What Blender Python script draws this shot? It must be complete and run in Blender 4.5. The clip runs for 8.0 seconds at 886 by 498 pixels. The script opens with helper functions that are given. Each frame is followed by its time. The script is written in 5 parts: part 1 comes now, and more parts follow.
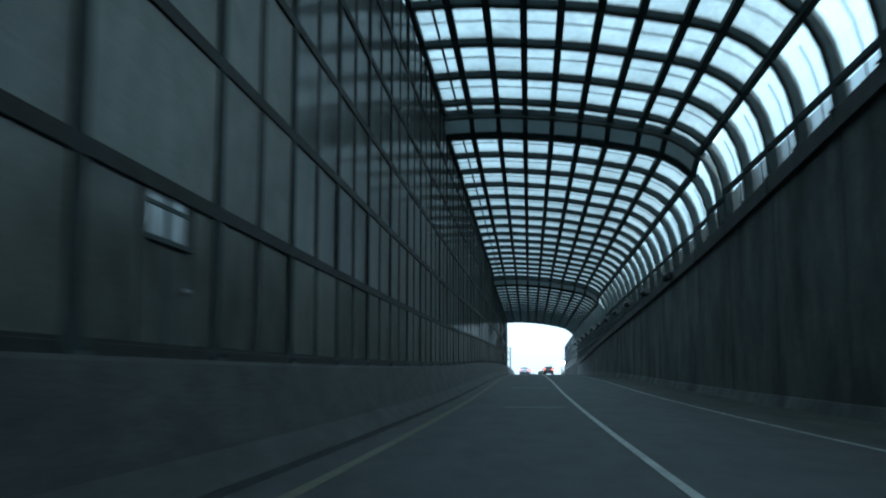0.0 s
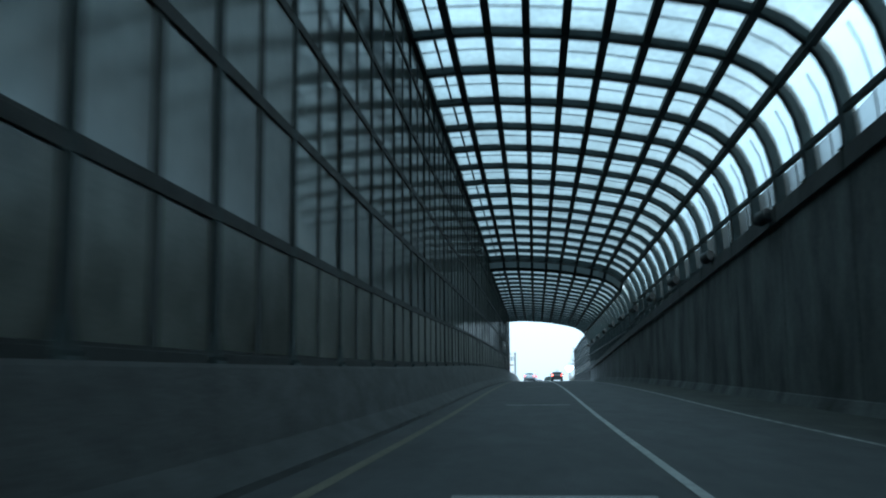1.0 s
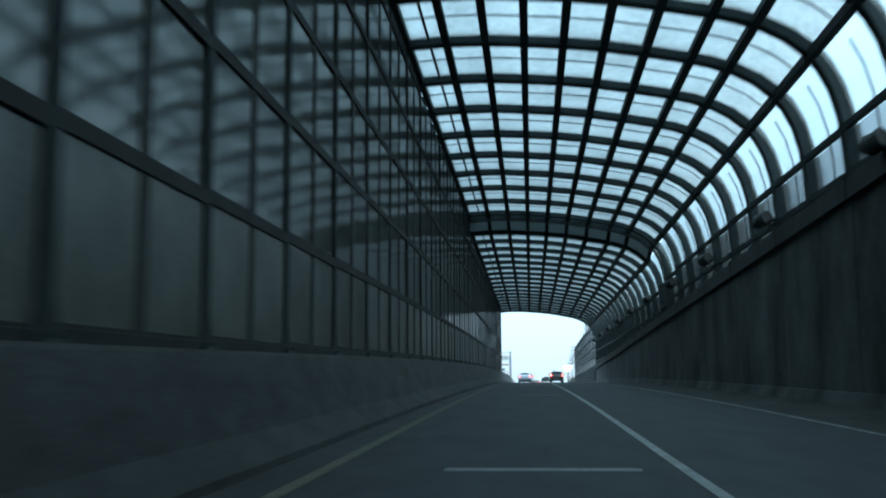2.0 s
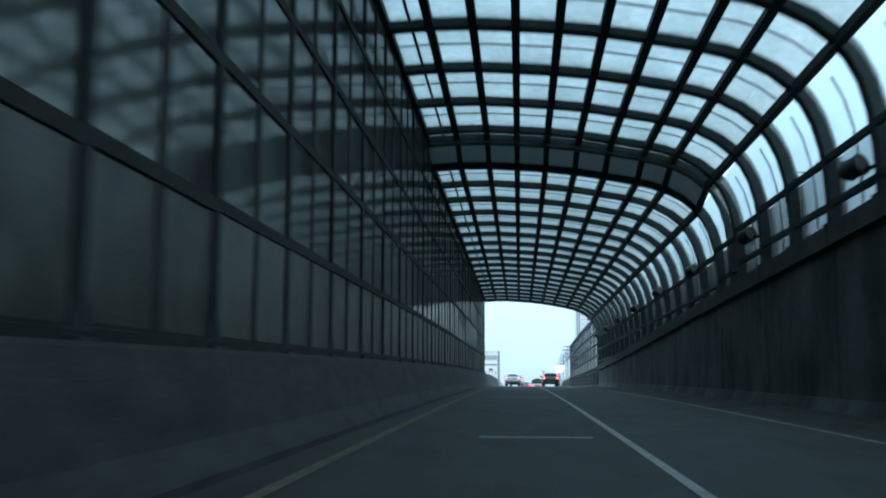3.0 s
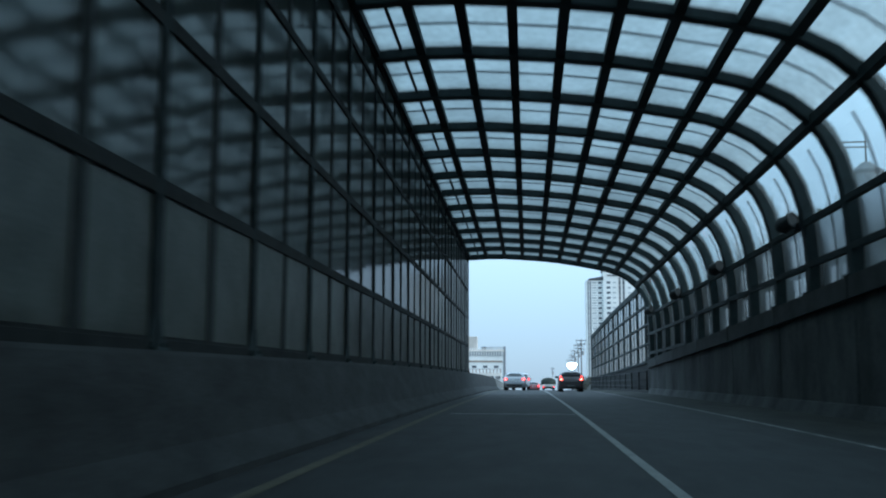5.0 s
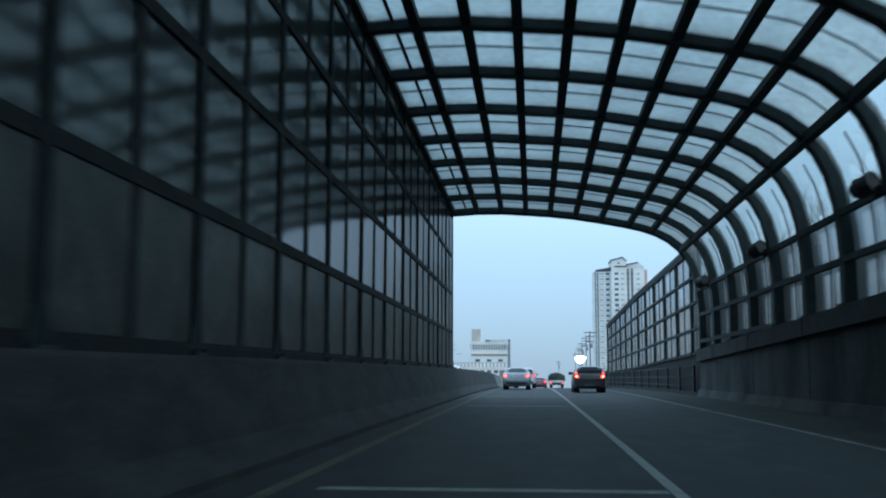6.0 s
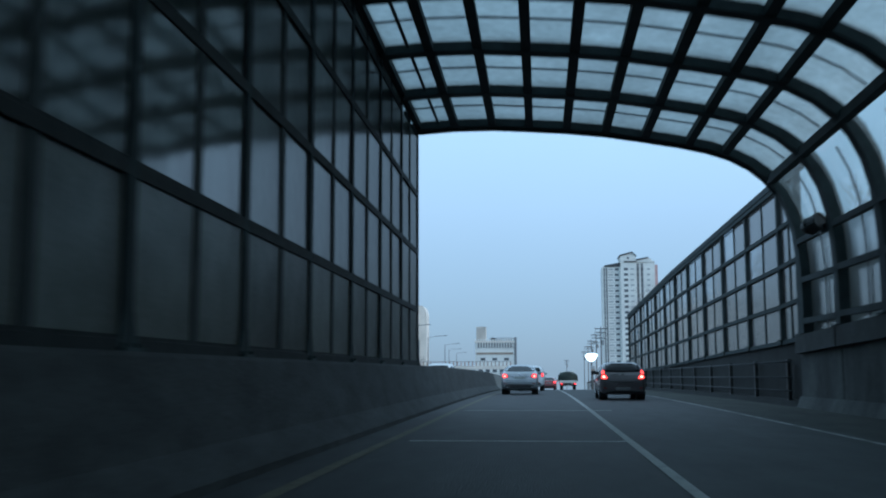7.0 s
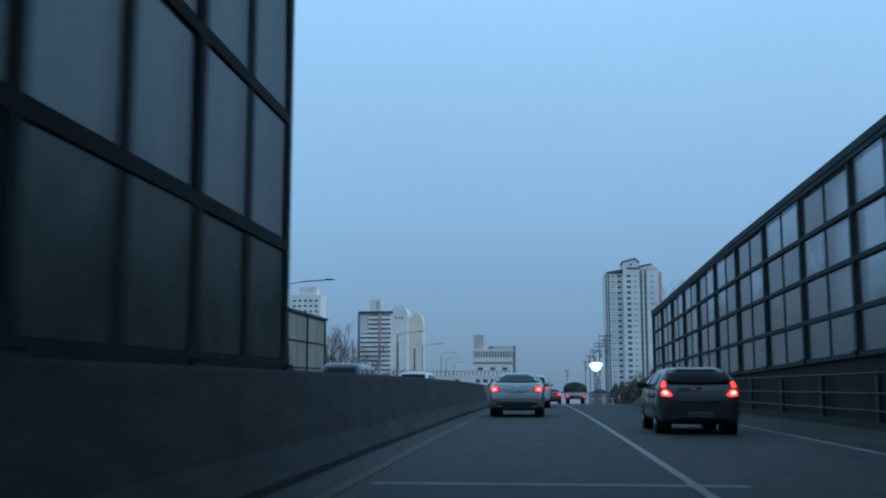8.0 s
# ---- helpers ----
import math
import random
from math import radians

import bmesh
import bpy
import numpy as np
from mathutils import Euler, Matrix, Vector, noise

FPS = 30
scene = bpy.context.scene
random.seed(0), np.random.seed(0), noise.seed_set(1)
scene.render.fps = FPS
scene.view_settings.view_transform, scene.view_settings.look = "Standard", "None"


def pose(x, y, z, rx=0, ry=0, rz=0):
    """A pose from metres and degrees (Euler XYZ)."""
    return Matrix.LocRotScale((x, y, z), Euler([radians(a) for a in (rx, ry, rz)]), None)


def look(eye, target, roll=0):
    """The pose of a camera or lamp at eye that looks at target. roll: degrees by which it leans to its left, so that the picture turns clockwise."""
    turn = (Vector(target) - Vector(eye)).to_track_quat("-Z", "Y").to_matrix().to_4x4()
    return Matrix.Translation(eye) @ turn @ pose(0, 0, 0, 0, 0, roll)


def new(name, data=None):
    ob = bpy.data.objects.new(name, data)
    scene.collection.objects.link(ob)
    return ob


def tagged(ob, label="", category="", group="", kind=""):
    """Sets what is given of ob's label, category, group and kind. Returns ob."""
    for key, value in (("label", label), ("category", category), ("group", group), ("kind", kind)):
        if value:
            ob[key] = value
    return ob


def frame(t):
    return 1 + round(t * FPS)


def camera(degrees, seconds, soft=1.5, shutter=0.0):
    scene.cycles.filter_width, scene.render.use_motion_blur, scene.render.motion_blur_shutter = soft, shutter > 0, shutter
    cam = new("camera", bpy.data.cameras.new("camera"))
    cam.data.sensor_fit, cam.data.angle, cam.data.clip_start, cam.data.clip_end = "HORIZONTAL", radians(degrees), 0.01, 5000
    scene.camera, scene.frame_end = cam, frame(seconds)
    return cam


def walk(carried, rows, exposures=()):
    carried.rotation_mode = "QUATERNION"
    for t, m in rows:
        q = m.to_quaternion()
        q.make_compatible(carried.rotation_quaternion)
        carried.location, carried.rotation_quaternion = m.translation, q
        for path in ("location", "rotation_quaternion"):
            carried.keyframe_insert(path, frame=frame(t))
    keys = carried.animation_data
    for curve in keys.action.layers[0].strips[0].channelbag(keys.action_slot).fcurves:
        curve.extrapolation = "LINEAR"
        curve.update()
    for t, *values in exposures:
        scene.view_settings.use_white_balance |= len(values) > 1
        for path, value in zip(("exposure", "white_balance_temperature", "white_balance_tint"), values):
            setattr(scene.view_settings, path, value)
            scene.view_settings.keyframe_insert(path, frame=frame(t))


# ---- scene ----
# The tunnel runs along +y; its mouth stands at y = 0, where the road surface is at z = 0.
# The run of the place is laid out in units of K metres: 2.5 units are one bay of 3.5 m.
K = 1.4

# ---------------------------------------------------------------- camera
cam = camera(47.5, 8.0, soft=2.0, shutter=0.4)
PATH = [
    (0.0, -0.204, -161.297, -0.046, 97.120, -0.072, 4.865),
    (0.5, -0.205, -150.665, -0.071, 97.192, 0.264, 5.126),
    (1.0, -0.216, -140.049, 0.023, 97.504, 0.423, 5.183),
    (1.5, -0.243, -129.338, 0.059, 97.507, 0.478, 5.171),
    (3.0, -0.229, -98.510, 0.497, 97.458, -0.200, 4.330),
    (3.5, -0.147, -88.826, 0.618, 97.711, -0.052, 4.271),
    (4.0, -0.095, -79.473, 0.786, 97.369, 0.051, 4.322),
    (4.5, -0.026, -70.591, 0.835, 97.429, -0.010, 4.568),
    (6.0, 0.004, -45.627, 1.056, 96.947, -0.141, 5.092),
    (6.5, -0.029, -37.494, 1.083, 97.262, 0.093, 5.298),
    (7.0, -0.045, -29.475, 1.053, 96.915, 0.148, 5.500),
    (7.5, -0.109, -21.522, 1.038, 97.138, 0.172, 5.547),
    (8.0, -0.315, -12.953, 1.074, 97.468, 0.016, 5.450),
]
EXPOSURES = [(0.0, 2.3, 7800, 10), (1.5, 2.1, 7800, 10), (3.0, 1.8, 7800, 11), (4.5, 1.36, 7500, 13), (6.0, 1.03, 7400, 13), (7.0, 0.66, 7050, 13),
             (7.5, 0.47, 6750, 11), (8.0, 0.02, 6300, 10)]
walk(cam, [(t, pose(x, y, z, rx, ry, rz)) for t, x, y, z, rx, ry, rz in PATH], EXPOSURES)

# ---------------------------------------------------------------- sky and light
world = bpy.data.worlds.new("dusk_sky")
scene.world = world
world.use_nodes = True
wn = world.node_tree.nodes
links = world.node_tree.links
sky = wn.new("ShaderNodeTexSky")
sky.sky_type = "NISHITA"
sky.sun_disc = False
sky.sun_elevation = radians(12)
sky.sun_rotation = radians(110)
sky.air_density, sky.dust_density, sky.ozone_density = 1.0, 0.3, 5.0
dim = wn.new("ShaderNodeVectorMath")
dim.operation = "SCALE"
dim.inputs["Scale"].default_value = 0.10
links.new(sky.outputs[0], dim.inputs[0])
# high even cloud of dusk: paler overhead, dull towards the horizon
where = wn.new("ShaderNodeTexCoord")
height = wn.new("ShaderNodeSeparateXYZ")
links.new(where.outputs["Generated"], height.inputs[0])
cloud = wn.new("ShaderNodeValToRGB")
cloud.color_ramp.elements[0].position, cloud.color_ramp.elements[0].color = 0.0, (0.150, 0.262, 0.395, 1)
cloud.color_ramp.elements[1].position, cloud.color_ramp.elements[1].color = 1.0, (0.30, 0.52, 0.74, 1)
for at_, c_ in ((0.16, (0.268, 0.47, 0.72, 1)), (0.36, (0.36, 0.66, 0.99, 1))):
    el = cloud.color_ramp.elements.new(at_)
    el.color = c_
links.new(height.outputs["Z"], cloud.inputs[0])
drift = wn.new("ShaderNodeTexNoise")
drift.inputs["Scale"].default_value, drift.inputs["Detail"].default_value = 1.6, 4
links.new(where.outputs["Generated"], drift.inputs[0])
vary = wn.new("ShaderNodeMapRange")
vary.inputs["To Min"].default_value, vary.inputs["To Max"].default_value = 0.9, 1.1
links.new(drift.outputs[0], vary.inputs[0])
soft_cloud = wn.new("ShaderNodeVectorMath")
soft_cloud.operation = "SCALE"
links.new(cloud.outputs[0], soft_cloud.inputs[0])
# the side where the sun has gone down is paler
glow_side = wn.new("ShaderNodeMapRange")
glow_side.interpolation_type = "SMOOTHSTEP"
glow_side.inputs["From Min"].default_value, glow_side.inputs["From Max"].default_value = 0.25, 1.0
glow_side.inputs["To Min"].default_value, glow_side.inputs["To Max"].default_value = 1.0, 1.7
links.new(height.outputs["X"], glow_side.inputs[0])
both = wn.new("ShaderNodeMath")
both.operation = "MULTIPLY"
links.new(vary.outputs[0], both.inputs[0])
links.new(glow_side.outputs[0], both.inputs[1])
links.new(both.outputs[0], soft_cloud.inputs["Scale"])
blend = wn.new("ShaderNodeMix")
blend.data_type = "RGBA"
blend.inputs[0].default_value = 0.88
links.new(dim.outputs[0], blend.inputs[6])
links.new(soft_cloud.outputs[0], blend.inputs[7])
links.new(blend.outputs[2], wn["Background"].inputs[0])
wn["Background"].inputs[1].default_value = 1.0

sun_data = bpy.data.lights.new("sun", "SUN")
sun_data.energy, sun_data.angle, sun_data.color = 0.58, radians(50), (1.0, 0.93, 0.88)
sun_lamp = new("sun", sun_data)
sun_lamp.matrix_world = look((60, -20, 19), (0, 0, 0))


# ---------------------------------------------------------------- helpers of this scene
def mesh_of(bm, name, material=None, smooth=False):
    me = bpy.data.meshes.new(name)
    bmesh.ops.recalc_face_normals(bm, faces=bm.faces)
    bm.to_mesh(me)
    bm.free()
    if material:
        me.materials.append(material)
    if smooth:
        for p in me.polygons:
            p.use_smooth = True
    return me


def part(name, bm, material, parent=None, label="", smooth=False):
    me = bm if isinstance(bm, bpy.types.Mesh) else mesh_of(bm, name, material, smooth)
    ob = new(name, me)
    ob.parent = parent
    if label:
        ob["label"] = label
    return ob


def thing(name, label, category, at=(0, 0, 0), group="", kind="", turn=0):
    ob = new(name)
    ob.empty_display_size = 0.2
    ob.matrix_world = pose(*at, 0, 0, turn)
    return tagged(ob, label, category, group, kind)


def add_box(bm, x0, x1, y0, y1, z0, z1):
    vs = [bm.verts.new((x, y, z)) for x in (x0, x1) for y in (y0, y1) for z in (z0, z1)]
    for f in ((0, 1, 3, 2), (4, 6, 7, 5), (0, 4, 5, 1), (2, 3, 7, 6), (0, 2, 6, 4), (1, 5, 7, 3)):
        bm.faces.new([vs[i] for i in f])
    return vs


def box(x0, x1, y0, y1, z0, z1, bevel=0.0):
    bm = bmesh.new()
    add_box(bm, x0, x1, y0, y1, z0, z1)
    if bevel:
        bmesh.ops.bevel(bm, geom=bm.edges[:], offset=bevel, segments=1, affect="EDGES")
    return bm


def add_prism(bm, outline, axis, a, b):
    """A closed outline of 2D points pushed from a to b along the axis."""
    def put(p, q):
        return {"x": (q, p[0], p[1]), "y": (p[0], q, p[1]), "z": (p[0], p[1], q)}[axis]
    r0 = [bm.verts.new(put(p, a)) for p in outline]
    r1 = [bm.verts.new(put(p, b)) for p in outline]
    n = len(outline)
    for i in range(n):
        bm.faces.new((r0[i], r0[(i + 1) % n], r1[(i + 1) % n], r1[i]))
    bm.faces.new(r0[::-1])
    bm.faces.new(r1)


def prism(outline, axis, a, b):
    bm = bmesh.new()
    add_prism(bm, outline, axis, a, b)
    return bm


def add_tube(bm, points, radius, sides=8, radius_end=None):
    """A round tube along a line of points, tapering to radius_end."""
    rings, n = [], len(points)
    for i, p in enumerate(points):
        a, b = Vector(points[max(i - 1, 0)]), Vector(points[min(i + 1, n - 1)])
        d = (b - a).normalized()
        u = d.orthogonal().normalized()
        w = d.cross(u)
        r = radius if radius_end is None else radius + (radius_end - radius) * i / (n - 1)
        rings.append([bm.verts.new(Vector(p) + r * (math.cos(k) * u + math.sin(k) * w)) for k in
                      [2 * math.pi * j / sides for j in range(sides)]])
    for a, b in zip(rings, rings[1:]):
        best = min(range(sides), key=lambda s: (a[0].co - b[s].co).length)
        for j in range(sides):
            bm.faces.new((a[j], a[(j + 1) % sides], b[(j + 1 + best) % sides], b[(j + best) % sides]))
    bm.faces.new(rings[0][::-1])
    bm.faces.new(rings[-1])


# ---------------------------------------------------------------- materials
def material(name, colour, rough=0.6, metal=0.0, noise_scale=3.0, contrast=0.25, bump=0.1, bump_scale=40.0,
             stretch=(1, 1, 1), per_object=0.0, coat=0.0, spec=0.5):
    """A surface with variation at two scales: broad stains and fine grain."""
    m = bpy.data.materials.new(name)
    m.use_nodes = True
    nt = m.node_tree
    p = nt.nodes["Principled BSDF"]
    co = nt.nodes.new("ShaderNodeTexCoord")
    mp = nt.nodes.new("ShaderNodeMapping")
    mp.inputs["Scale"].default_value = stretch
    geo = nt.nodes.new("ShaderNodeNewGeometry")
    nt.links.new(geo.outputs["Position"], mp.inputs[0])
    broad = nt.nodes.new("ShaderNodeTexNoise")
    broad.inputs["Scale"].default_value = noise_scale
    broad.inputs["Detail"].default_value = 6
    broad.inputs["Roughness"].default_value = 0.65
    fine = nt.nodes.new("ShaderNodeTexNoise")
    fine.inputs["Scale"].default_value = bump_scale
    fine.inputs["Detail"].default_value = 4
    nt.links.new(mp.outputs[0], broad.inputs[0])
    nt.links.new(mp.outputs[0], fine.inputs[0])
    ramp = nt.nodes.new("ShaderNodeMapRange")
    ramp.inputs["From Min"].default_value, ramp.inputs["From Max"].default_value = 0.3, 0.7
    ramp.inputs["To Min"].default_value, ramp.inputs["To Max"].default_value = 1 - contrast, 1 + contrast
    nt.links.new(broad.outputs[0], ramp.inputs[0])
    grain = nt.nodes.new("ShaderNodeMapRange")
    grain.inputs["To Min"].default_value, grain.inputs["To Max"].default_value = 1 - contrast * 0.6, 1 + contrast * 0.6
    nt.links.new(fine.outputs[0], grain.inputs[0])
    mul = nt.nodes.new("ShaderNodeMath")
    mul.operation = "MULTIPLY"
    nt.links.new(ramp.outputs[0], mul.inputs[0])
    nt.links.new(grain.outputs[0], mul.inputs[1])
    last = mul.outputs[0]
    if per_object:
        info = nt.nodes.new("ShaderNodeObjectInfo")
        vary = nt.nodes.new("ShaderNodeMapRange")
        vary.inputs["To Min"].default_value, vary.inputs["To Max"].default_value = 1 - per_object, 1 + per_object
        nt.links.new(info.outputs["Random"], vary.inputs[0])
        mul2 = nt.nodes.new("ShaderNodeMath")
        mul2.operation = "MULTIPLY"
        nt.links.new(last, mul2.inputs[0])
        nt.links.new(vary.outputs[0], mul2.inputs[1])
        last = mul2.outputs[0]
    tint = nt.nodes.new("ShaderNodeVectorMath")
    tint.operation = "SCALE"
    tint.inputs[0].default_value = colour
    nt.links.new(last, tint.inputs["Scale"])
    nt.links.new(tint.outputs[0], p.inputs["Base Color"])
    p.inputs["Roughness"].default_value = rough
    p.inputs["Metallic"].default_value = metal
    p.inputs["Coat Weight"].default_value = coat
    p.inputs["Specular IOR Level"].default_value = spec
    if bump:
        b = nt.nodes.new("ShaderNodeBump")
        b.inputs["Strength"].default_value = bump
        b.inputs["Distance"].default_value = 0.02
        nt.links.new(fine.outputs[0], b.inputs["Height"])
        nt.links.new(b.outputs[0], p.inputs["Normal"])
    return m


def glow(name, colour, strength):
    m = bpy.data.materials.new(name)
    m.use_nodes = True
    p = m.node_tree.nodes["Principled BSDF"]
    p.inputs["Base Color"].default_value = (*colour, 1)
    p.inputs["Emission Color"].default_value = (*colour, 1)
    p.inputs["Emission Strength"].default_value = strength
    return m


def sheet(name, colour, through_light, clear, gloss_rough, dirt=0.35, wave=0.15, stretch=(1, 1, 0.35), scale=1.2, ior=1.5, clear_tint=None, gloss_most=0.9, frost=0.0, power_of=3.8):
    """A plastic or glass sheet: part frosted (diffuse and translucent), part clear, with a glossy face."""
    m = bpy.data.materials.new(name)
    m.use_nodes = True
    nt = m.node_tree
    nt.nodes.remove(nt.nodes["Principled BSDF"])
    out = nt.nodes["Material Output"]
    geo = nt.nodes.new("ShaderNodeNewGeometry")
    mp = nt.nodes.new("ShaderNodeMapping")
    mp.inputs["Scale"].default_value = stretch
    nt.links.new(geo.outputs["Position"], mp.inputs[0])
    n1 = nt.nodes.new("ShaderNodeTexNoise")
    n1.inputs["Scale"].default_value = scale
    n1.inputs["Detail"].default_value = 5
    nt.links.new(mp.outputs[0], n1.inputs[0])
    n2 = nt.nodes.new("ShaderNodeTexNoise")
    n2.inputs["Scale"].default_value = scale * 9
    n2.inputs["Detail"].default_value = 3
    nt.links.new(mp.outputs[0], n2.inputs[0])
    info = nt.nodes.new("ShaderNodeObjectInfo")
    s1 = nt.nodes.new("ShaderNodeMath")
    s1.operation = "ADD"
    nt.links.new(n1.outputs[0], s1.inputs[0])
    nt.links.new(n2.outputs[0], s1.inputs[1])
    s2 = nt.nodes.new("ShaderNodeMath")
    s2.operation = "MULTIPLY_ADD"
    s2.inputs[1].default_value = 0.35
    nt.links.new(info.outputs["Random"], s2.inputs[0])
    nt.links.new(s1.outputs[0], s2.inputs[2])
    rng = nt.nodes.new("ShaderNodeMapRange")
    rng.inputs["From Min"].default_value, rng.inputs["From Max"].default_value = 0.7, 1.6
    rng.inputs["To Min"].default_value, rng.inputs["To Max"].default_value = 1 - dirt, 1.0 + dirt * 0.3
    nt.links.new(s2.outputs[0], rng.inputs[0])
    tint = nt.nodes.new("ShaderNodeVectorMath")
    tint.operation = "SCALE"
    tint.inputs[0].default_value = colour
    nt.links.new(rng.outputs[0], tint.inputs["Scale"])
    dif = nt.nodes.new("ShaderNodeBsdfDiffuse")
    tra = nt.nodes.new("ShaderNodeBsdfTranslucent")
    if frost:
        clr = nt.nodes.new("ShaderNodeBsdfRefraction")
        clr.inputs["Roughness"].default_value, clr.inputs["IOR"].default_value = frost, 1.04
    else:
        clr = nt.nodes.new("ShaderNodeBsdfTransparent")
    gls = nt.nodes.new("ShaderNodeBsdfGlossy")
    gls.inputs["Roughness"].default_value = gloss_rough
    for s in (dif, tra):
        nt.links.new(tint.outputs[0], s.inputs[0])
    if clear_tint:
        clr.inputs[0].default_value = (*clear_tint, 1)
    else:
        nt.links.new(tint.outputs[0], clr.inputs[0])
    a = nt.nodes.new("ShaderNodeMixShader")
    a.inputs[0].default_value = through_light
    nt.links.new(dif.outputs[0], a.inputs[1])
    nt.links.new(tra.outputs[0], a.inputs[2])
    b = nt.nodes.new("ShaderNodeMixShader")
    b.inputs[0].default_value = clear
    nt.links.new(a.outputs[0], b.inputs[1])
    nt.links.new(clr.outputs[0], b.inputs[2])
    face = nt.nodes.new("ShaderNodeLayerWeight")
    face.inputs["Blend"].default_value = 0.5
    power = nt.nodes.new("ShaderNodeMath")
    power.operation = "POWER"
    power.inputs[1].default_value = power_of
    nt.links.new(face.outputs["Facing"], power.inputs[0])
    fres = nt.nodes.new("ShaderNodeMapRange")
    fres.inputs["To Min"].default_value = ((ior - 1) / (ior + 1)) ** 2
    fres.inputs["To Max"].default_value = gloss_most
    nt.links.new(power.outputs[0], fres.inputs[0])
    bump = nt.nodes.new("ShaderNodeBump")
    bump.inputs["Strength"].default_value = wave
    bump.inputs["Distance"].default_value = 0.05
    nt.links.new(n1.outputs[0], bump.inputs["Height"])
    nt.links.new(bump.outputs[0], gls.inputs["Normal"])
    c = nt.nodes.new("ShaderNodeMixShader")
    nt.links.new(fres.outputs[0], c.inputs[0])
    nt.links.new(b.outputs[0], c.inputs[1])
    nt.links.new(gls.outputs[0], c.inputs[2])
    nt.links.new(c.outputs[0], out.inputs[0])
    return m


ASPHALT = material("asphalt", (0.0265, 0.0285, 0.0305), 0.75, 0, 1.8, 0.55, 0.5, 55, (1, 0.3, 1))
GROUND = material("bare_ground", (0.10, 0.095, 0.08), 0.95, 0, 0.2, 0.35, 0.4, 8)
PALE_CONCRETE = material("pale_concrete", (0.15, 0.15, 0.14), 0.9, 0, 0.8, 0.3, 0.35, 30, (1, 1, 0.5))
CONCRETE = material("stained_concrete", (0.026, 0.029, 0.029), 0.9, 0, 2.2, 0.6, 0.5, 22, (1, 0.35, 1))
# very dark concrete of the low wall, its kerb and the slab joints
DARK_CONCRETE = material("dark_low_wall", (0.013, 0.015, 0.015), 0.9, 0, 0.9, 0.45, 0.4, 25, (1, 1, 0.18))
COPING = material("pale_coping_concrete", (0.046, 0.050, 0.049), 0.9, 0, 1.6, 0.45, 0.4, 20, (1, 0.6, 0.6))
WALL_CONCRETE = material("dark_streaked_concrete", (0.067, 0.074, 0.072), 0.9, 0, 0.5, 0.8, 0.6, 16, (1, 1, 0.5))
# lighter than the post steel: glare round the ribs is put into the colour
STEEL = material("dark_green_painted_steel", (0.030, 0.046, 0.048), 0.75, 0.0, 2.0, 0.3, 0.1, 60, spec=0.25)
RAIL_STEEL = material("grimy_rail_steel", (0.019, 0.022, 0.022), 0.8, 0.0, 2.5, 0.4, 0.15, 60, spec=0.2)
POST_STEEL = material("dark_post_steel", (0.017, 0.026, 0.027), 0.8, 0.0, 2.0, 0.35, 0.1, 60, spec=0.2)
MULLION_STEEL = material("dull_mullion_steel", (0.029, 0.036, 0.036), 0.8, 0.0, 2.0, 0.3, 0.1, 60, spec=0.2)
DULL_STEEL = material("dull_grey_steel", (0.042, 0.050, 0.050), 0.7, 0.0, 2.0, 0.3, 0.1, 60)
GALV = material("galvanised_steel", (0.20, 0.21, 0.22), 0.5, 0.4, 3.0, 0.2, 0.05, 50)
LINE_WHITE = material("worn_white_line", (0.34, 0.34, 0.33), 0.8, 0, 4.0, 0.35, 0.3, 80)
JOINT_WHITE = material("white_joint_paint", (0.50, 0.50, 0.49), 0.8, 0, 4.0, 0.3, 0.3, 80)
VERGE = material("dirt_stained_verge", (0.040, 0.043, 0.037), 0.95, 0, 1.2, 0.5, 0.5, 30, (1, 0.3, 1))
LINE_WORN = material("worn_grey_edge_line", (0.25, 0.25, 0.24), 0.85, 0, 2.0, 0.7, 0.3, 40)
LINE_YELLOW = material("worn_yellow_line", (0.11, 0.10, 0.07), 0.8, 0, 4.0, 0.4, 0.3, 80)
ROOF_SHEET = sheet("frosted_roof_sheet", (0.42, 0.50, 0.505), 0.85, 0.16, 0.3, 0.5, 0.1, (1.0, 1.0, 1.0), 0.55)
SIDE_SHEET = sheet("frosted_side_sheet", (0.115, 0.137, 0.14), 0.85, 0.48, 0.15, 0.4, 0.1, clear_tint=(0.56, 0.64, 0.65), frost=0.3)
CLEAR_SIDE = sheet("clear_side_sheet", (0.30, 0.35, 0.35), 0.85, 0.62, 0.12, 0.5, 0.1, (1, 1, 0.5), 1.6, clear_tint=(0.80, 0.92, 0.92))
WALL_SHEET = sheet("dull_barrier_sheet", (0.092, 0.105, 0.101), 0.4, 0.26, 0.082, 0.7, 0.24, (1, 1, 0.5), 0.9, clear_tint=(0.66, 0.72, 0.71), gloss_most=0.30, frost=0.35, power_of=2.2, ior=1.95)
WORN_SHEET = sheet("worn_barrier_sheet", (0.110, 0.120, 0.115), 0.4, 0.24, 0.15, 0.7, 0.16, (1, 1, 0.5), 0.9, clear_tint=(0.64, 0.70, 0.69), gloss_most=0.27, frost=0.35, power_of=2.6, ior=1.6)
DIRTY_SHEET = sheet("dirty_lower_barrier_sheet", (0.150, 0.160, 0.148), 0.3, 0.16, 0.30, 0.85, 0.25, (1, 0.7, 0.7), 3.2, clear_tint=(0.6, 0.66, 0.64), gloss_most=0.22, frost=0.35)
RISER = sheet("dull_grey_sheet", (0.062, 0.088, 0.09), 0.2, 0.0, 0.4, 0.25, 0.1)

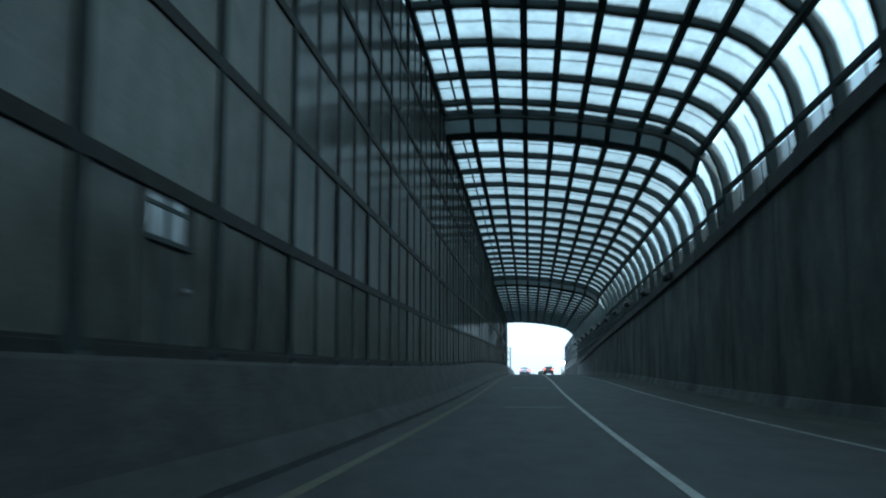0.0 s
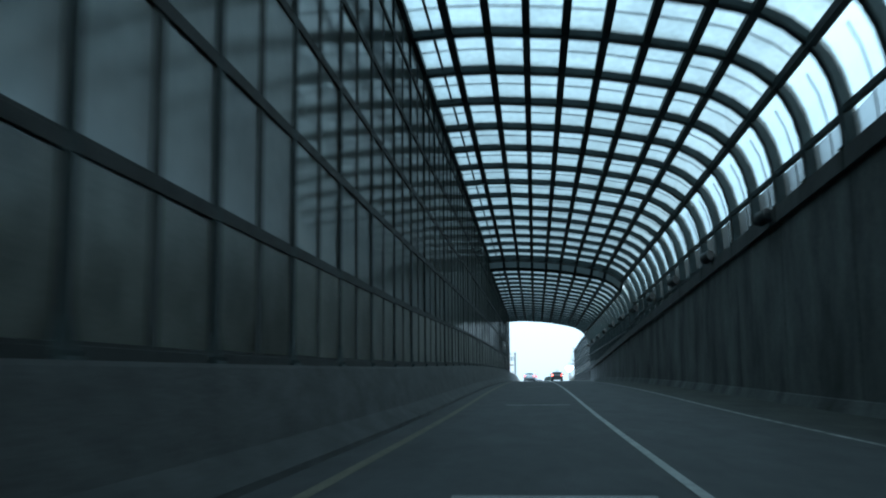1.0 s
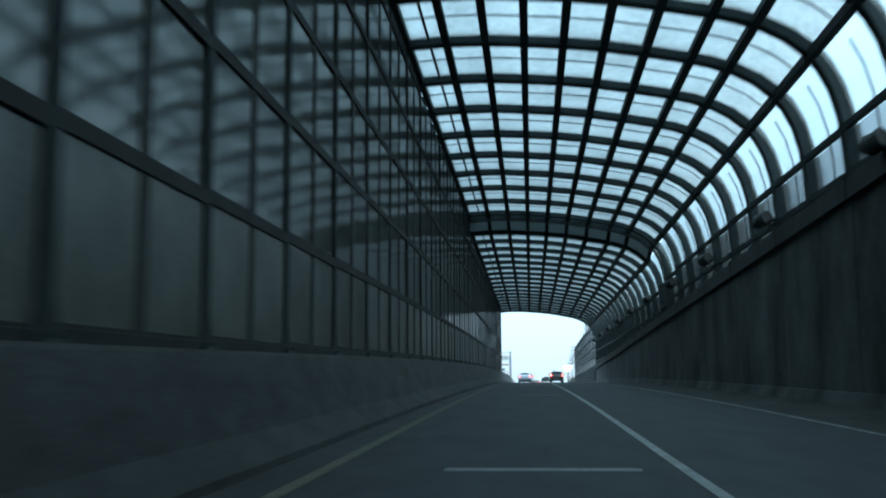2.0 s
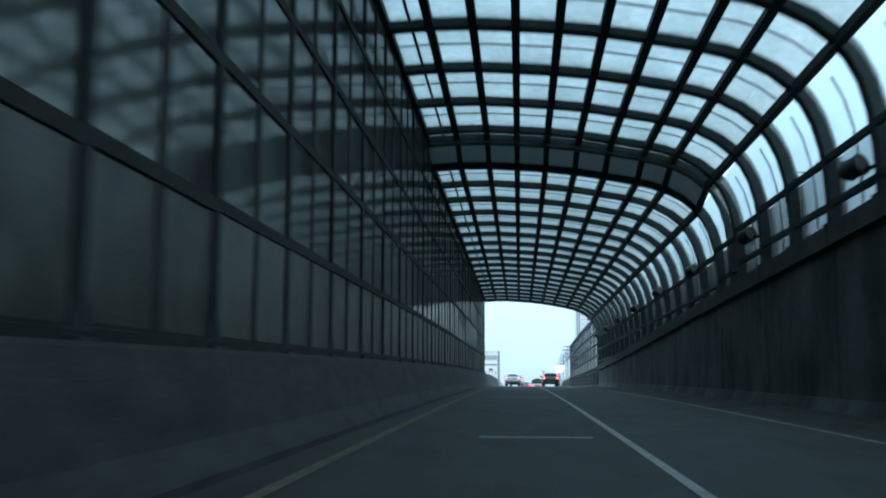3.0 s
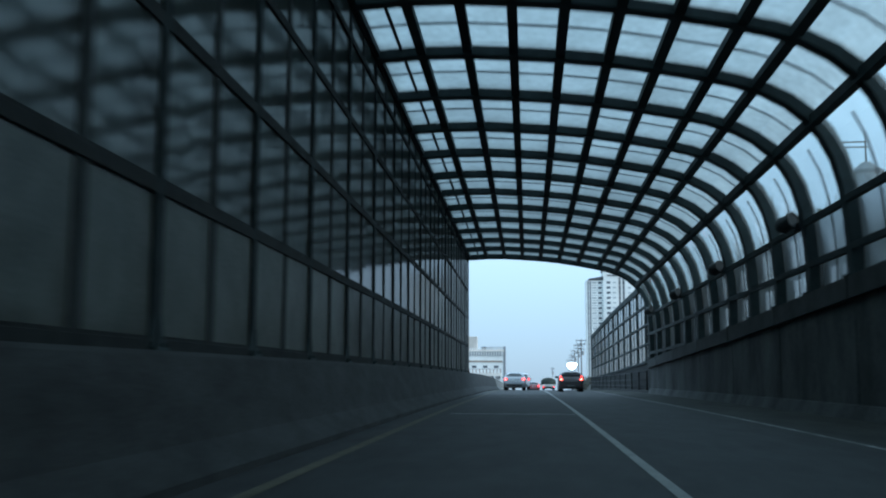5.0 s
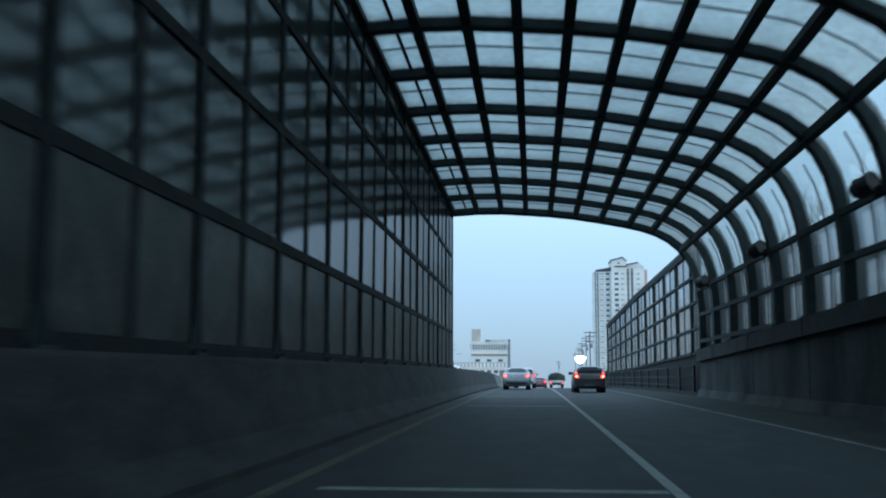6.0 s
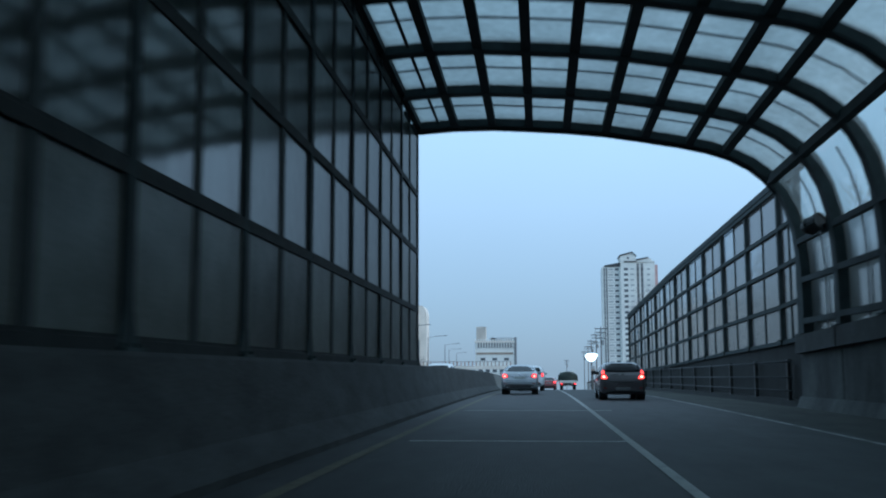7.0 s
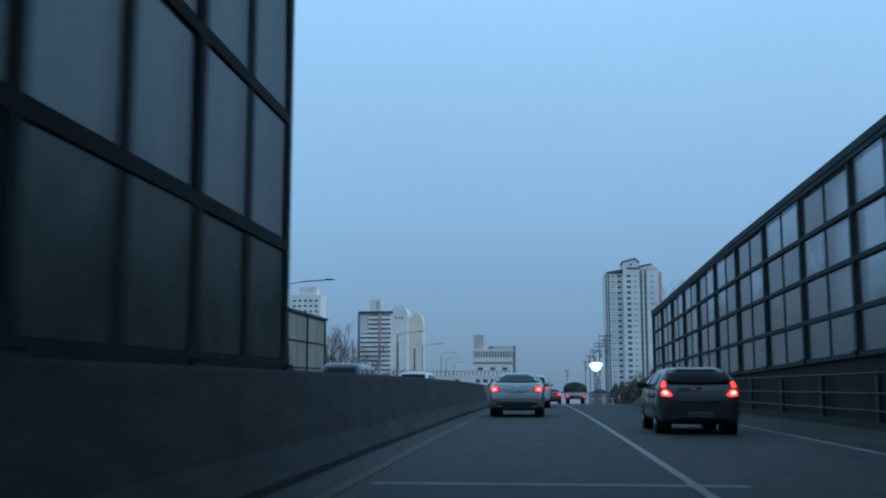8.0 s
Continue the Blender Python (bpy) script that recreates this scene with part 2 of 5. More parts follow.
# ---------------------------------------------------------------- the run of the place
BAY = 2.5
Y0 = -137.5
NB = int(-Y0 / BAY)
WALL_X = -2.58
SILL = 0.885
ROW = 1.223
STEPS = ((-86.4, -85.3), (-44.1, -42.45))
ROAD_Y = (-260.0, -130.0, -105.0, -85.0, -65.0, -45.0, -25.0, -5.0)
ROAD_Z = (-0.777, -0.777, -0.793, -0.626, -0.307, -0.098, 0.0, 0.0)


def road_z(y):
    """Height of the road: it climbs through the tunnel and falls gently beyond the mouth."""
    if y >= 67:
        return -0.93312 - 0.02592 * (y - 67)
    if y >= -5:
        return -0.00018 * (y + 5) ** 2
    i = max(min(int(np.searchsorted(ROAD_Y, y)) - 1, len(ROAD_Y) - 2), 0)

    def slope(k):
        a, b = max(k - 1, 0), min(k + 1, len(ROAD_Y) - 1)
        return (ROAD_Z[b] - ROAD_Z[a]) / (ROAD_Y[b] - ROAD_Y[a]) if 1 < k < len(ROAD_Y) - 1 else 0.0
    h = ROAD_Y[i + 1] - ROAD_Y[i]
    u = (y - ROAD_Y[i]) / h
    return (ROAD_Z[i] * (2 * u ** 3 - 3 * u * u + 1) + slope(i) * h * (u ** 3 - 2 * u * u + u)
            + ROAD_Z[i + 1] * (3 * u * u - 2 * u ** 3) + slope(i + 1) * h * (u ** 3 - u * u))


def eave(y):
    """Height of the underside of the roof at the barrier on the median."""
    if y > -43.0:
        return float(np.interp(y, (-43, -35, -17.5, 0), (6.252, 6.180, 6.000, 5.875)))
    if y > -85.85:
        return 6.199 - 0.0106 * y
    return 6.935 - 0.00643 * y


def wall_top(y):
    """Height of the retaining wall's top, which sinks as the road climbs."""
    ys = (-200, -100, -86, -72, -55, -42, -31, -17, 0, 2, 8, 13, 21, 40)
    zs = (8.0, 4.66, 4.05, 3.63, 3.14, 2.77, 2.42, 1.94, 1.46, 1.39, 1.29, 1.18, 1.0, 0.72)
    return float(np.interp(y, ys, zs))


def rail_z(k):
    """Height over the road of the k-th rail of the barrier."""
    return SILL if k == 0 else 0.81 + ROW * k


# underside of the ribs: x, and height over the eave
ARCH = ((-2.58, 0.0), (-1.77, 0.05), (-0.98, 0.05), (-0.2, 0.0), (0.585, -0.06), (1.37, -0.15), (2.15, -0.28), (2.95, -0.43),
        (3.50, -0.56), (3.95, -0.72), (4.33, -0.93), (4.62, -1.18), (4.86, -1.48), (5.04, -1.85), (5.16, -2.3), (5.22, -2.8), (5.25, -3.3))
SIDE_PURLIN = (4.74, -1.33)
PURLINS = ((-1.79, 0.05), (-0.99, 0.05), (-0.2, 0.0), (0.59, -0.06), (1.40, -0.155), (2.22, -0.29), (3.11, -0.47), (3.84, -0.68))


def offset_line(pts, d):
    """The line pushed d to its left side (outwards for the arch)."""
    out = []
    for i, p in enumerate(pts):
        a, b = pts[max(i - 1, 0)], pts[min(i + 1, len(pts) - 1)]
        dx, dz = b[0] - a[0], b[1] - a[1]
        k = math.hypot(dx, dz)
        out.append((p[0] - dz / k * d, p[1] + dx / k * d))
    return out


def sheet_line(pts, top=0.155, low=0.20):
    """The line of the sheets outside the ribs: close above the road, further out at the side."""
    near, far = offset_line(pts, top), offset_line(pts, low)
    out = []
    for p, a, c in zip(pts, near, far):
        k = min(max((-0.5 - p[1]) / 0.8, 0), 1)
        out.append((a[0] + (c[0] - a[0]) * k, a[1] + (c[1] - a[1]) * k))
    return out


def arch_to(floor_dz):
    """The arch's underside, cut or run on straight down to floor_dz below the eave."""
    pts = [p for p in ARCH if p[1] > floor_dz + 0.02]
    nxt = [p for p in ARCH if p[1] <= floor_dz + 0.02]
    if nxt:
        a, b = pts[-1], nxt[0]
        k = (floor_dz - a[1]) / (b[1] - a[1])
        pts.append((a[0] + k * (b[0] - a[0]), floor_dz))
    else:
        pts.append((5.25, floor_dz))
    return pts


# ---------------------------------------------------------------- ground and road
def strip_mesh(xs, ys, dz):
    bm = bmesh.new()
    rows = [[bm.verts.new((x, y, road_z(y) + dz)) for x in xs] for y in ys]
    for r, s in zip(rows, rows[1:]):
        for i in range(len(xs) - 1):
            bm.faces.new((r[i], r[i + 1], s[i + 1], s[i]))
    return bm


def strip(x0, x1, ys, dz, name, mat, parent=None, thick=0.0, xs=None):
    """A ribbon along the road that follows its rise and fall."""
    bm = strip_mesh(xs or (x0, x1), ys, dz)
    if thick:
        g = bmesh.ops.extrude_face_region(bm, geom=bm.faces[:])
        for v in g["geom"]:
            if isinstance(v, bmesh.types.BMVert):
                v.co.z -= thick
    return part(name, bm, mat, parent)


YS = [-200, -150] + [-137.5 + 5 * i for i in range(27)] + [-5 + 4 * i for i in range(19)] + [80, 120, 200, 400, 800, 1500, 3000]
OPEN_YS = [y for y in YS if y >= -5]
def ground_z(x, y):
    """The land: a cutting round the tunnel, level with the road further on."""
    base = road_z(y) - 0.03
    if -11.55 < x < 5.5:
        return base
    bank = wall_top(y) - 0.2
    if x > 5.5:
        bank += 2.2 * min((x - 5.55) / 6.45, 1)
    k = min(max((y - 42) / 14, 0), 1)
    return bank + (base - bank) * k if y > 42 else bank


bm = bmesh.new()
rows = [[bm.verts.new((x, y, ground_z(x, y))) for x in (-1800, -400, -60, -14, -11.6, -11.54, -2.6, 5.45, 5.55, 12, 60, 400, 1800)] for y in [-3000, -600] + YS]
for r, s in zip(rows, rows[1:]):
    for i in range(len(r) - 1):
        bm.faces.new((r[i], r[i + 1], s[i + 1], s[i]))
tagged(part("ground", bm, GROUND),
       "dull bare earth and verge reaching to the horizon", "ground", kind="structure")
ROAD_YS = [y for y in YS if y <= 800]
road = tagged(strip(-2.6, 5.6, ROAD_YS, 0.0, "road", ASPHALT, thick=0.02), "dark worn asphalt of two lanes", "road", kind="structure")
road_opposite = tagged(strip(-10.8, -2.9, ROAD_YS, 0.0, "road_opposite", ASPHALT, thick=0.02), "dark asphalt of the opposite carriageway", "road", kind="structure")
LINE_YS = [y for y in YS if -138 < y <= 400]
tagged(strip(-1.72, -1.61, LINE_YS, 0.006, "edge_line", LINE_YELLOW, road), "worn yellow edge line")
tagged(strip(0.86, 0.945, LINE_YS, 0.006, "lane_line", LINE_WHITE, road), "unbroken white lane line")
tagged(strip(3.36, 3.44, [y for y in LINE_YS if y < 110], 0.006, "edge_line", LINE_WORN, road), "thin worn edge line")
verge = strip(3.55, 5.25, [y for y in LINE_YS if y < 70], 0.004, "verge_strip", VERGE, road)
verge["label"] = "dirt-stained strip between the edge line and the wall"
for y, x0, x1 in ((-1.56, -1.5, 1.3), (-10.1, -1.45, 0.85), (-26.0, -1.4, 0.85), (-42.6, -1.1, 0.85), (-59.5, -0.6, 0.6), (-77.5, -0.8, 0.6), (-93.5, -0.7, 0.6)):
    part("joint_line", strip_mesh((x0, x1), (y - 0.05, y + 0.05), 0.005), JOINT_WHITE, road)
for x in (-6.2,):
    for i in range(30):
        part("lane_dash", strip_mesh((x - 0.05, x + 0.05), (-130 + 9 * i, -128 + 9 * i, -126 + 9 * i), 0.006), LINE_WHITE, road_opposite)

# concrete median parapet with a battered foot
PARAPET = ((-2.08, 0.0), (-2.08, 0.06), (-2.28, 0.25), (-2.46, 0.84), (-2.48, 0.87), (-3.02, 0.87), (-3.04, 0.84), (-3.22, 0.25), (-3.42, 0.06), (-3.42, 0.0))


def parapet_run(ys, name, mat, label):
    bm = bmesh.new()
    rings = []
    for y in ys:
        rings.append([bm.verts.new((x, y, z + road_z(y) - (0.03 if z == 0 else 0))) for x, z in PARAPET])
    for a, b in zip(rings, rings[1:]):
        for i in range(len(PARAPET) - 1):
            bm.faces.new((a[i], a[i + 1], b[i + 1], b[i]))
    bm.faces.new(rings[0][::-1])
    bm.faces.new(rings[-1])
    tagged(part(name, bm, mat), label, "parapet", kind="structure")


# darker concrete up to y = 31, paler concrete from there on
parapet_run([y for y in YS if -138 < y < 32], "median_parapet", CONCRETE, "dark grey concrete median parapet with a sloping foot")
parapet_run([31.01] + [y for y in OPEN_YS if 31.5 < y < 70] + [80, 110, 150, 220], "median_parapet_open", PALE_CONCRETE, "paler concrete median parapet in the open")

# ---------------------------------------------------------------- noise barrier on the median
barrier = thing("wall_left", "tall dark steel noise barrier with dull glossy panels on the median", "noise barrier", kind="structure")


def h_outline(w, d, tf, tw):
    """An H of flange width w and depth d: flanges face the road."""
    return [(-d / 2, -w / 2), (-d / 2 + tf, -w / 2), (-d / 2 + tf, -tw / 2), (d / 2 - tf, -tw / 2), (d / 2 - tf, -w / 2), (d / 2, -w / 2),
            (d / 2, w / 2), (d / 2 - tf, w / 2), (d / 2 - tf, tw / 2), (-d / 2 + tf, tw / 2), (-d / 2 + tf, w / 2), (-d / 2, w / 2)]


for n in range(NB + 1):
    y = -BAY * n
    top = eave(y) + 0.16
    g = road_z(y) + 0.865
    post = part("post", prism([(WALL_X - 0.09 + a, y + b) for a, b in h_outline(0.16, 0.18, 0.014, 0.012)], "z", g, top), POST_STEEL, barrier)
    bm = box(WALL_X - 0.24, WALL_X + 0.05, y - 0.14, y + 0.14, g, g + 0.03)
    for s in (-1, 1):
        add_prism(bm, [(y + s * 0.075, g + 0.03), (y + s * 0.14, g + 0.03), (y + s * 0.14, g + 0.08), (y + s * 0.075, g + 0.26)], "x", WALL_X - 0.015, WALL_X + 0.005)
        add_tube(bm, [(WALL_X + 0.025, y + s * 0.105, g + 0.03), (WALL_X + 0.025, y + s * 0.105, g + 0.06)], 0.016, 6)
    part("base_plate", bm, STEEL, post)

half = BAY / 2 - 0.082
RAIL_OUT = ((-0.04, -0.05), (0.0, -0.058), (0.006, -0.052), (0.006, 0.03), (0.0, 0.034), (0.0, 0.058), (-0.04, 0.05))
rail_mesh = mesh_of(prism([(a, b) for a, b in RAIL_OUT], "y", -half, half), "rail", RAIL_STEEL)
dirty_mesh = mesh_of(box(-0.012, 0.012, -half, half, 0.004, ROW - 0.004), "panel", DIRTY_SHEET)
worn_mesh = mesh_of(box(-0.012, 0.012, -half, half, 0.004, ROW - 0.004), "panel", WORN_SHEET)
panel_mesh = mesh_of(box(-0.012, 0.012, -half, half, 0.004, ROW - 0.004), "panel", WALL_SHEET)
DOOR_BAY = 43
panel_rng = random.Random(31)


def along(x, y, z, tilt, high=1.0):
    """A piece of one bay set along the rise of the road."""
    m = Matrix.Diagonal((1, 1, high, 1))
    m[2][1] = tilt
    return Matrix.Translation((x, y, z)) @ m


for n in range(NB):
    y = -BAY * (n + 0.5)
    g = road_z(y)
    tilt = (road_z(y + half) - road_z(y - half)) / (2 * half)
    top = eave(y)
    roof_tilt = (eave(y + 0.5) - eave(y - 0.5))
    if abs(roof_tilt) > 0.1:
        roof_tilt = -0.01
    k = 0
    while g + rail_z(k) < top - 0.2:
        z = g + rail_z(k)
        high = min(rail_z(k + 1) - rail_z(k), top + 0.05 - z)
        if n == DOOR_BAY and k == 0:
            for ya_, yb_ in ((-half, -0.35), (0.75, half)):
                part("panel", box(WALL_X - 0.048, WALL_X - 0.024, y + ya_, y + yb_, z + 0.004, z + high - 0.004), DIRTY_SHEET, barrier)
        else:
            ob = part("panel", dirty_mesh if k == 0 or y < -104 else worn_mesh if y < -90 or y > -12 else panel_mesh, None, barrier)
            # every panel sits a little askew in its frame
            skew = Matrix.Rotation(panel_rng.uniform(-0.006, 0.006), 4, "Z") @ Matrix.Rotation(panel_rng.uniform(-0.006, 0.006), 4, "Y")
            ob.matrix_world = along(WALL_X - 0.036, y, z, tilt, high / ROW) @ skew
        ob = part("rail", rail_mesh, None, barrier)
        ob.matrix_world = along(WALL_X - 0.005, y, z + (0.03 if k == 0 else 0), tilt)
        k += 1
    ob = part("rail", rail_mesh, None, barrier)
    ob.matrix_world = along(WALL_X - 0.005, y, top + 0.06, roof_tilt)
    if n != DOOR_BAY:
        part("mullion", box(WALL_X - 0.14, WALL_X - 0.011, y - 0.08, y + 0.08, g + 0.868, top + 0.1), MULLION_STEEL, barrier)

# small service door in the barrier, with a barred window
door = thing("door_1", "dark steel service door with a small barred window in the noise barrier", "door", kind="structure")
DOOR_Y0, DOOR_Y1 = -109.09, -108.01
FROSTED_PANE = sheet("frosted_pane", (0.9, 0.92, 0.92), 0.9, 0.35, 0.1, 0.2, 0.02)
g = road_z(-108.55)
win0, win1, wlo, whi = DOOR_Y0 + 0.15, DOOR_Y1 - 0.15, g + 1.68, g + 1.995
DOOR_PAINT = material("grimy_door_paint", (0.05, 0.056, 0.054), 0.8, 0, 2.0, 0.5, 0.2, 40, spec=0.2)
wm = (win0 + win1) / 2
bm = bmesh.new()
for a, b_, c, d in ((DOOR_Y0, win0, g + 0.885, g + 2.0), (win1, DOOR_Y1, g + 0.885, g + 2.0), (win0, win1, g + 0.885, wlo), (win0, win1, whi, g + 2.0)):
    add_box(bm, WALL_X - 0.07, WALL_X - 0.02, a, b_, c, d)
part("door_leaf", bm, DOOR_PAINT, door)
part("door_seam", box(WALL_X - 0.021, WALL_X - 0.016, wm - 0.035, wm + 0.035, g + 0.89, wlo - 0.06), STEEL, door)
part("pane", box(WALL_X - 0.045, WALL_X - 0.039, win0, win1, wlo, whi), FROSTED_PANE, door, "pale frosted glass pane")
part("window_bar", box(WALL_X - 0.037, WALL_X - 0.022, wm - 0.03, wm + 0.03, wlo + 0.001, whi - 0.001), STEEL, door)
part("window_bar", box(WALL_X - 0.037, WALL_X - 0.023, win0 + 0.001, win1 - 0.001, wlo + 0.205, wlo + 0.235), STEEL, door)
part("ledge", box(WALL_X - 0.021, WALL_X + 0.005, win0 - 0.02, win1 + 0.02, wlo - 0.04, wlo - 0.005), STEEL, door)
bm = bmesh.new()
add_tube(bm, [(WALL_X - 0.03, win1 - 0.06, g + 1.35), (WALL_X + 0.03, win1 - 0.06, g + 1.35), (WALL_X + 0.03, win1 - 0.18, g + 1.35)], 0.014, 8)
part("door_handle", bm, GALV, door)

# ---------------------------------------------------------------- roof: ribs, purlins, sheets
roof = thing("tunnel_roof", "curved dark steel roof frame over both lanes", "roof frame", kind="structure")


def sweep(outer, inner, y0, y1, bm):
    """A bar between two parallel lines of (x, z), from y0 to y1."""
    quads = []
    for (a, b) in zip(outer, inner):
        quads.append([bm.verts.new(v) for v in ((a[0], y0, a[1]), (a[0], y1, a[1]), (b[0], y1, b[1]), (b[0], y0, b[1]))])
    for p, q in zip(quads, quads[1:]):
        for i in range(4):
            bm.faces.new((p[i], p[(i + 1) % 4], q[(i + 1) % 4], q[i]))
    bm.faces.new(quads[0][::-1])
    bm.faces.new(quads[-1])


def rib(y, width=0.29, depth=0.24, lift=0.0):
    e = eave(y) + lift
    inner = arch_to(wall_top(y) + 0.02 - e)
    outer = offset_line(inner, depth)
    outer[-1] = (outer[-1][0], inner[-1][1])
    bm = bmesh.new()
    sweep([(x, z + e) for x, z in outer], [(x, z + e) for x, z in inner], y - width / 2, y + width / 2, bm)
    ob = part("rib", bm, STEEL, roof)
    x = inner[-1][0]
    z = wall_top(y)
    part("base_plate", box(x - 0.08, x + 0.28, y - 0.16, y + 0.16, z + 0.0, z + 0.03), STEEL, ob)
    return ob


for n in range(NB + 1):
    rib(-BAY * n)
# a shallow trim under the last rib, at the mouth
bm = bmesh.new()
trim = [p for p in ARCH if -1.5 < p[1]]
sweep([(x, z + eave(0.0) - 0.002) for x, z in trim], [(x, z + eave(0.0) - 0.05) for x, z in trim], 0.06, 0.15, bm)
part("mouth_trim", bm, STEEL, roof)
# the two places where the roof steps down have an edge rib above
for ya, yb in STEPS:
    e = eave(ya)
    full = arch_to(wall_top(ya) + 0.02 - e)
    bm = bmesh.new()
    outer = offset_line(full, 0.22)
    outer[-1] = (outer[-1][0], full[-1][1])
    sweep([(x, z + e) for x, z in outer], [(x, z + e) for x, z in full], ya - 0.12, ya + 0.12, bm)
    part("edge_rib", bm, STEEL, roof)
    inner = [p for p in ARCH if p[1] > -1.3] + [SIDE_PURLIN]
    bm = bmesh.new()
    sweep([(x, z + e - 0.002) for x, z in inner], [(x, z + e - 0.09) for x, z in inner], ya - 0.10, ya + 0.16, bm)
    part("edge_beam", bm, DULL_STEEL, roof, "dull grey steel edge beam")
    e = eave(yb)
    bm = bmesh.new()
    sweep([(x, z + e) for x, z in offset_line(inner, 0.12)], [(x, z + e - 0.01) for x, z in inner], yb - 0.08, yb + 0.08, bm)
    part("edge_rib", bm, STEEL, roof)

SECTIONS = ((Y0, STEPS[0][0]), (STEPS[0][1], STEPS[1][0]), (STEPS[1][1], 0.0))


def purlin(x, dz, ya, yb, w=0.16, d=0.13):
    bm = bmesh.new()
    r = []
    for y in (ya, yb):
        e = eave(min(max(y, ya + 0.01), yb - 0.01)) + dz
        r.append([bm.verts.new(v) for v in ((x - w / 2, y, e + 0.02), (x + w / 2, y, e), (x + w / 2, y, e + d), (x - w / 2, y, e + d + 0.02))])
    for i in range(4):
        bm.faces.new((r[0][i], r[0][(i + 1) % 4], r[1][(i + 1) % 4], r[1][i]))
    bm.faces.new(r[0][::-1])
    bm.faces.new(r[1])
    return part("purlin", bm, STEEL, roof)


for ya, yb in SECTIONS:
    for x, dz in PURLINS:
        purlin(x, dz, ya, yb)
    purlin(*SIDE_PURLIN, ya, yb, 0.13, 0.17)
    purlin(-2.56, 0.03, ya, yb, 0.10, 0.18)
    purlin(-2.14, 0.12, ya, yb, 0.06, 0.03)

# the frosted sheets of each roof section, one sheet a cell, with a thin outer bar across
for i, (ya, yb) in enumerate(SECTIONS):
    bm, bars = bmesh.new(), bmesh.new()
    inner = [p for p in ARCH if p[1] > -1.3]
    line = sheet_line([(-2.86, 0.0)] + inner + [SIDE_PURLIN])
    ys = [ya] + [-BAY * n for n in range(NB, -1, -1) if ya + 0.3 < -BAY * n < yb - 0.3] + [yb]
    rng = random.Random(5 + i)
    for y0, y1 in zip(ys, ys[1:]):
        e0, e1 = eave(y0 + 0.01), eave(y1 - 0.01)
        for (x0, z0), (x1, z1) in zip(line, line[1:]):
            j = rng.uniform(-0.006, 0.006)
            bm.faces.new([bm.verts.new(v) for v in ((x0, y0 + 0.02, z0 + e0 + j), (x1, y0 + 0.02, z1 + e0 + j), (x1, y1 - 0.02, z1 + e1 - j), (x0, y1 - 0.02, z0 + e1 - j))])
        ym = y0 + (y1 - y0) * 0.48
        em = eave(ym)
        out = sheet_line(inner, 0.14, 0.185)
        sweep([(x, z + em) for x, z in out], [(x, z + em - 0.02) for x, z in out], ym - 0.03, ym + 0.03, bars)
    part("ceiling_%d" % (i + 1), bm, ROOF_SHEET)
    tagged(bpy.data.objects["ceiling_%d" % (i + 1)], "frosted bluish-white plastic roof sheets letting daylight in", "ceiling", kind="structure")
    part("cross_bar", bars, GALV, roof)

# short bars across the two steps
for ya, yb in STEPS:
    for x, dz in PURLINS + (SIDE_PURLIN,):
        bm = bmesh.new()
        r = []
        for y, e in ((ya, eave(ya)), (yb, eave(yb))):
            r.append([bm.verts.new(v) for v in ((x - 0.07, y, e + dz), (x + 0.07, y, e + dz - 0.02), (x + 0.07, y, e + dz + 0.09), (x - 0.07, y, e + dz + 0.11))])
        for i in range(4):
            bm.faces.new((r[0][i], r[0][(i + 1) % 4], r[1][(i + 1) % 4], r[1][i]))
        bm.faces.new(r[0][::-1])
        bm.faces.new(r[1])
        part("step_bar", bm, STEEL, roof)

# opaque sheets where the roof steps down
for ya, yb in STEPS:
    ea, eb = eave(ya), eave(yb)
    inner = [(-2.85, 0.0)] + [p for p in ARCH if p[1] > -1.3] + [SIDE_PURLIN]
    for (x0, z0), (x1, z1) in zip(inner, inner[1:]):
        bm = bmesh.new()
        a = [bm.verts.new(v) for v in ((x0, ya + 0.1, z0 + ea + 0.1), (x1, ya + 0.1, z1 + ea + 0.1), (x1, yb, z1 + eb + 0.1), (x0, yb, z0 + eb + 0.1))]
        bm.faces.new(a)
        part("riser_panel", bm, RISER, roof, "dull grey panel")

# ---------------------------------------------------------------- side of the tunnel over the retaining wall
side = thing("wall_right", "frosted side panels in a dark steel frame above the retaining wall", "side wall", kind="structure")
SIDE_CUTS = (-1.25, -2.54, -3.32, -4.15, -5.0)


def side_eave(y):
    """The line that the side follows: it eases over the steps of the roof."""
    for a, b in ((-89.0, -82.5), (-47.5, -40.0)):
        if a < y < b:
            return eave(a) + (eave(b) - eave(a)) * (y - a) / (b - a)
    return eave(y)



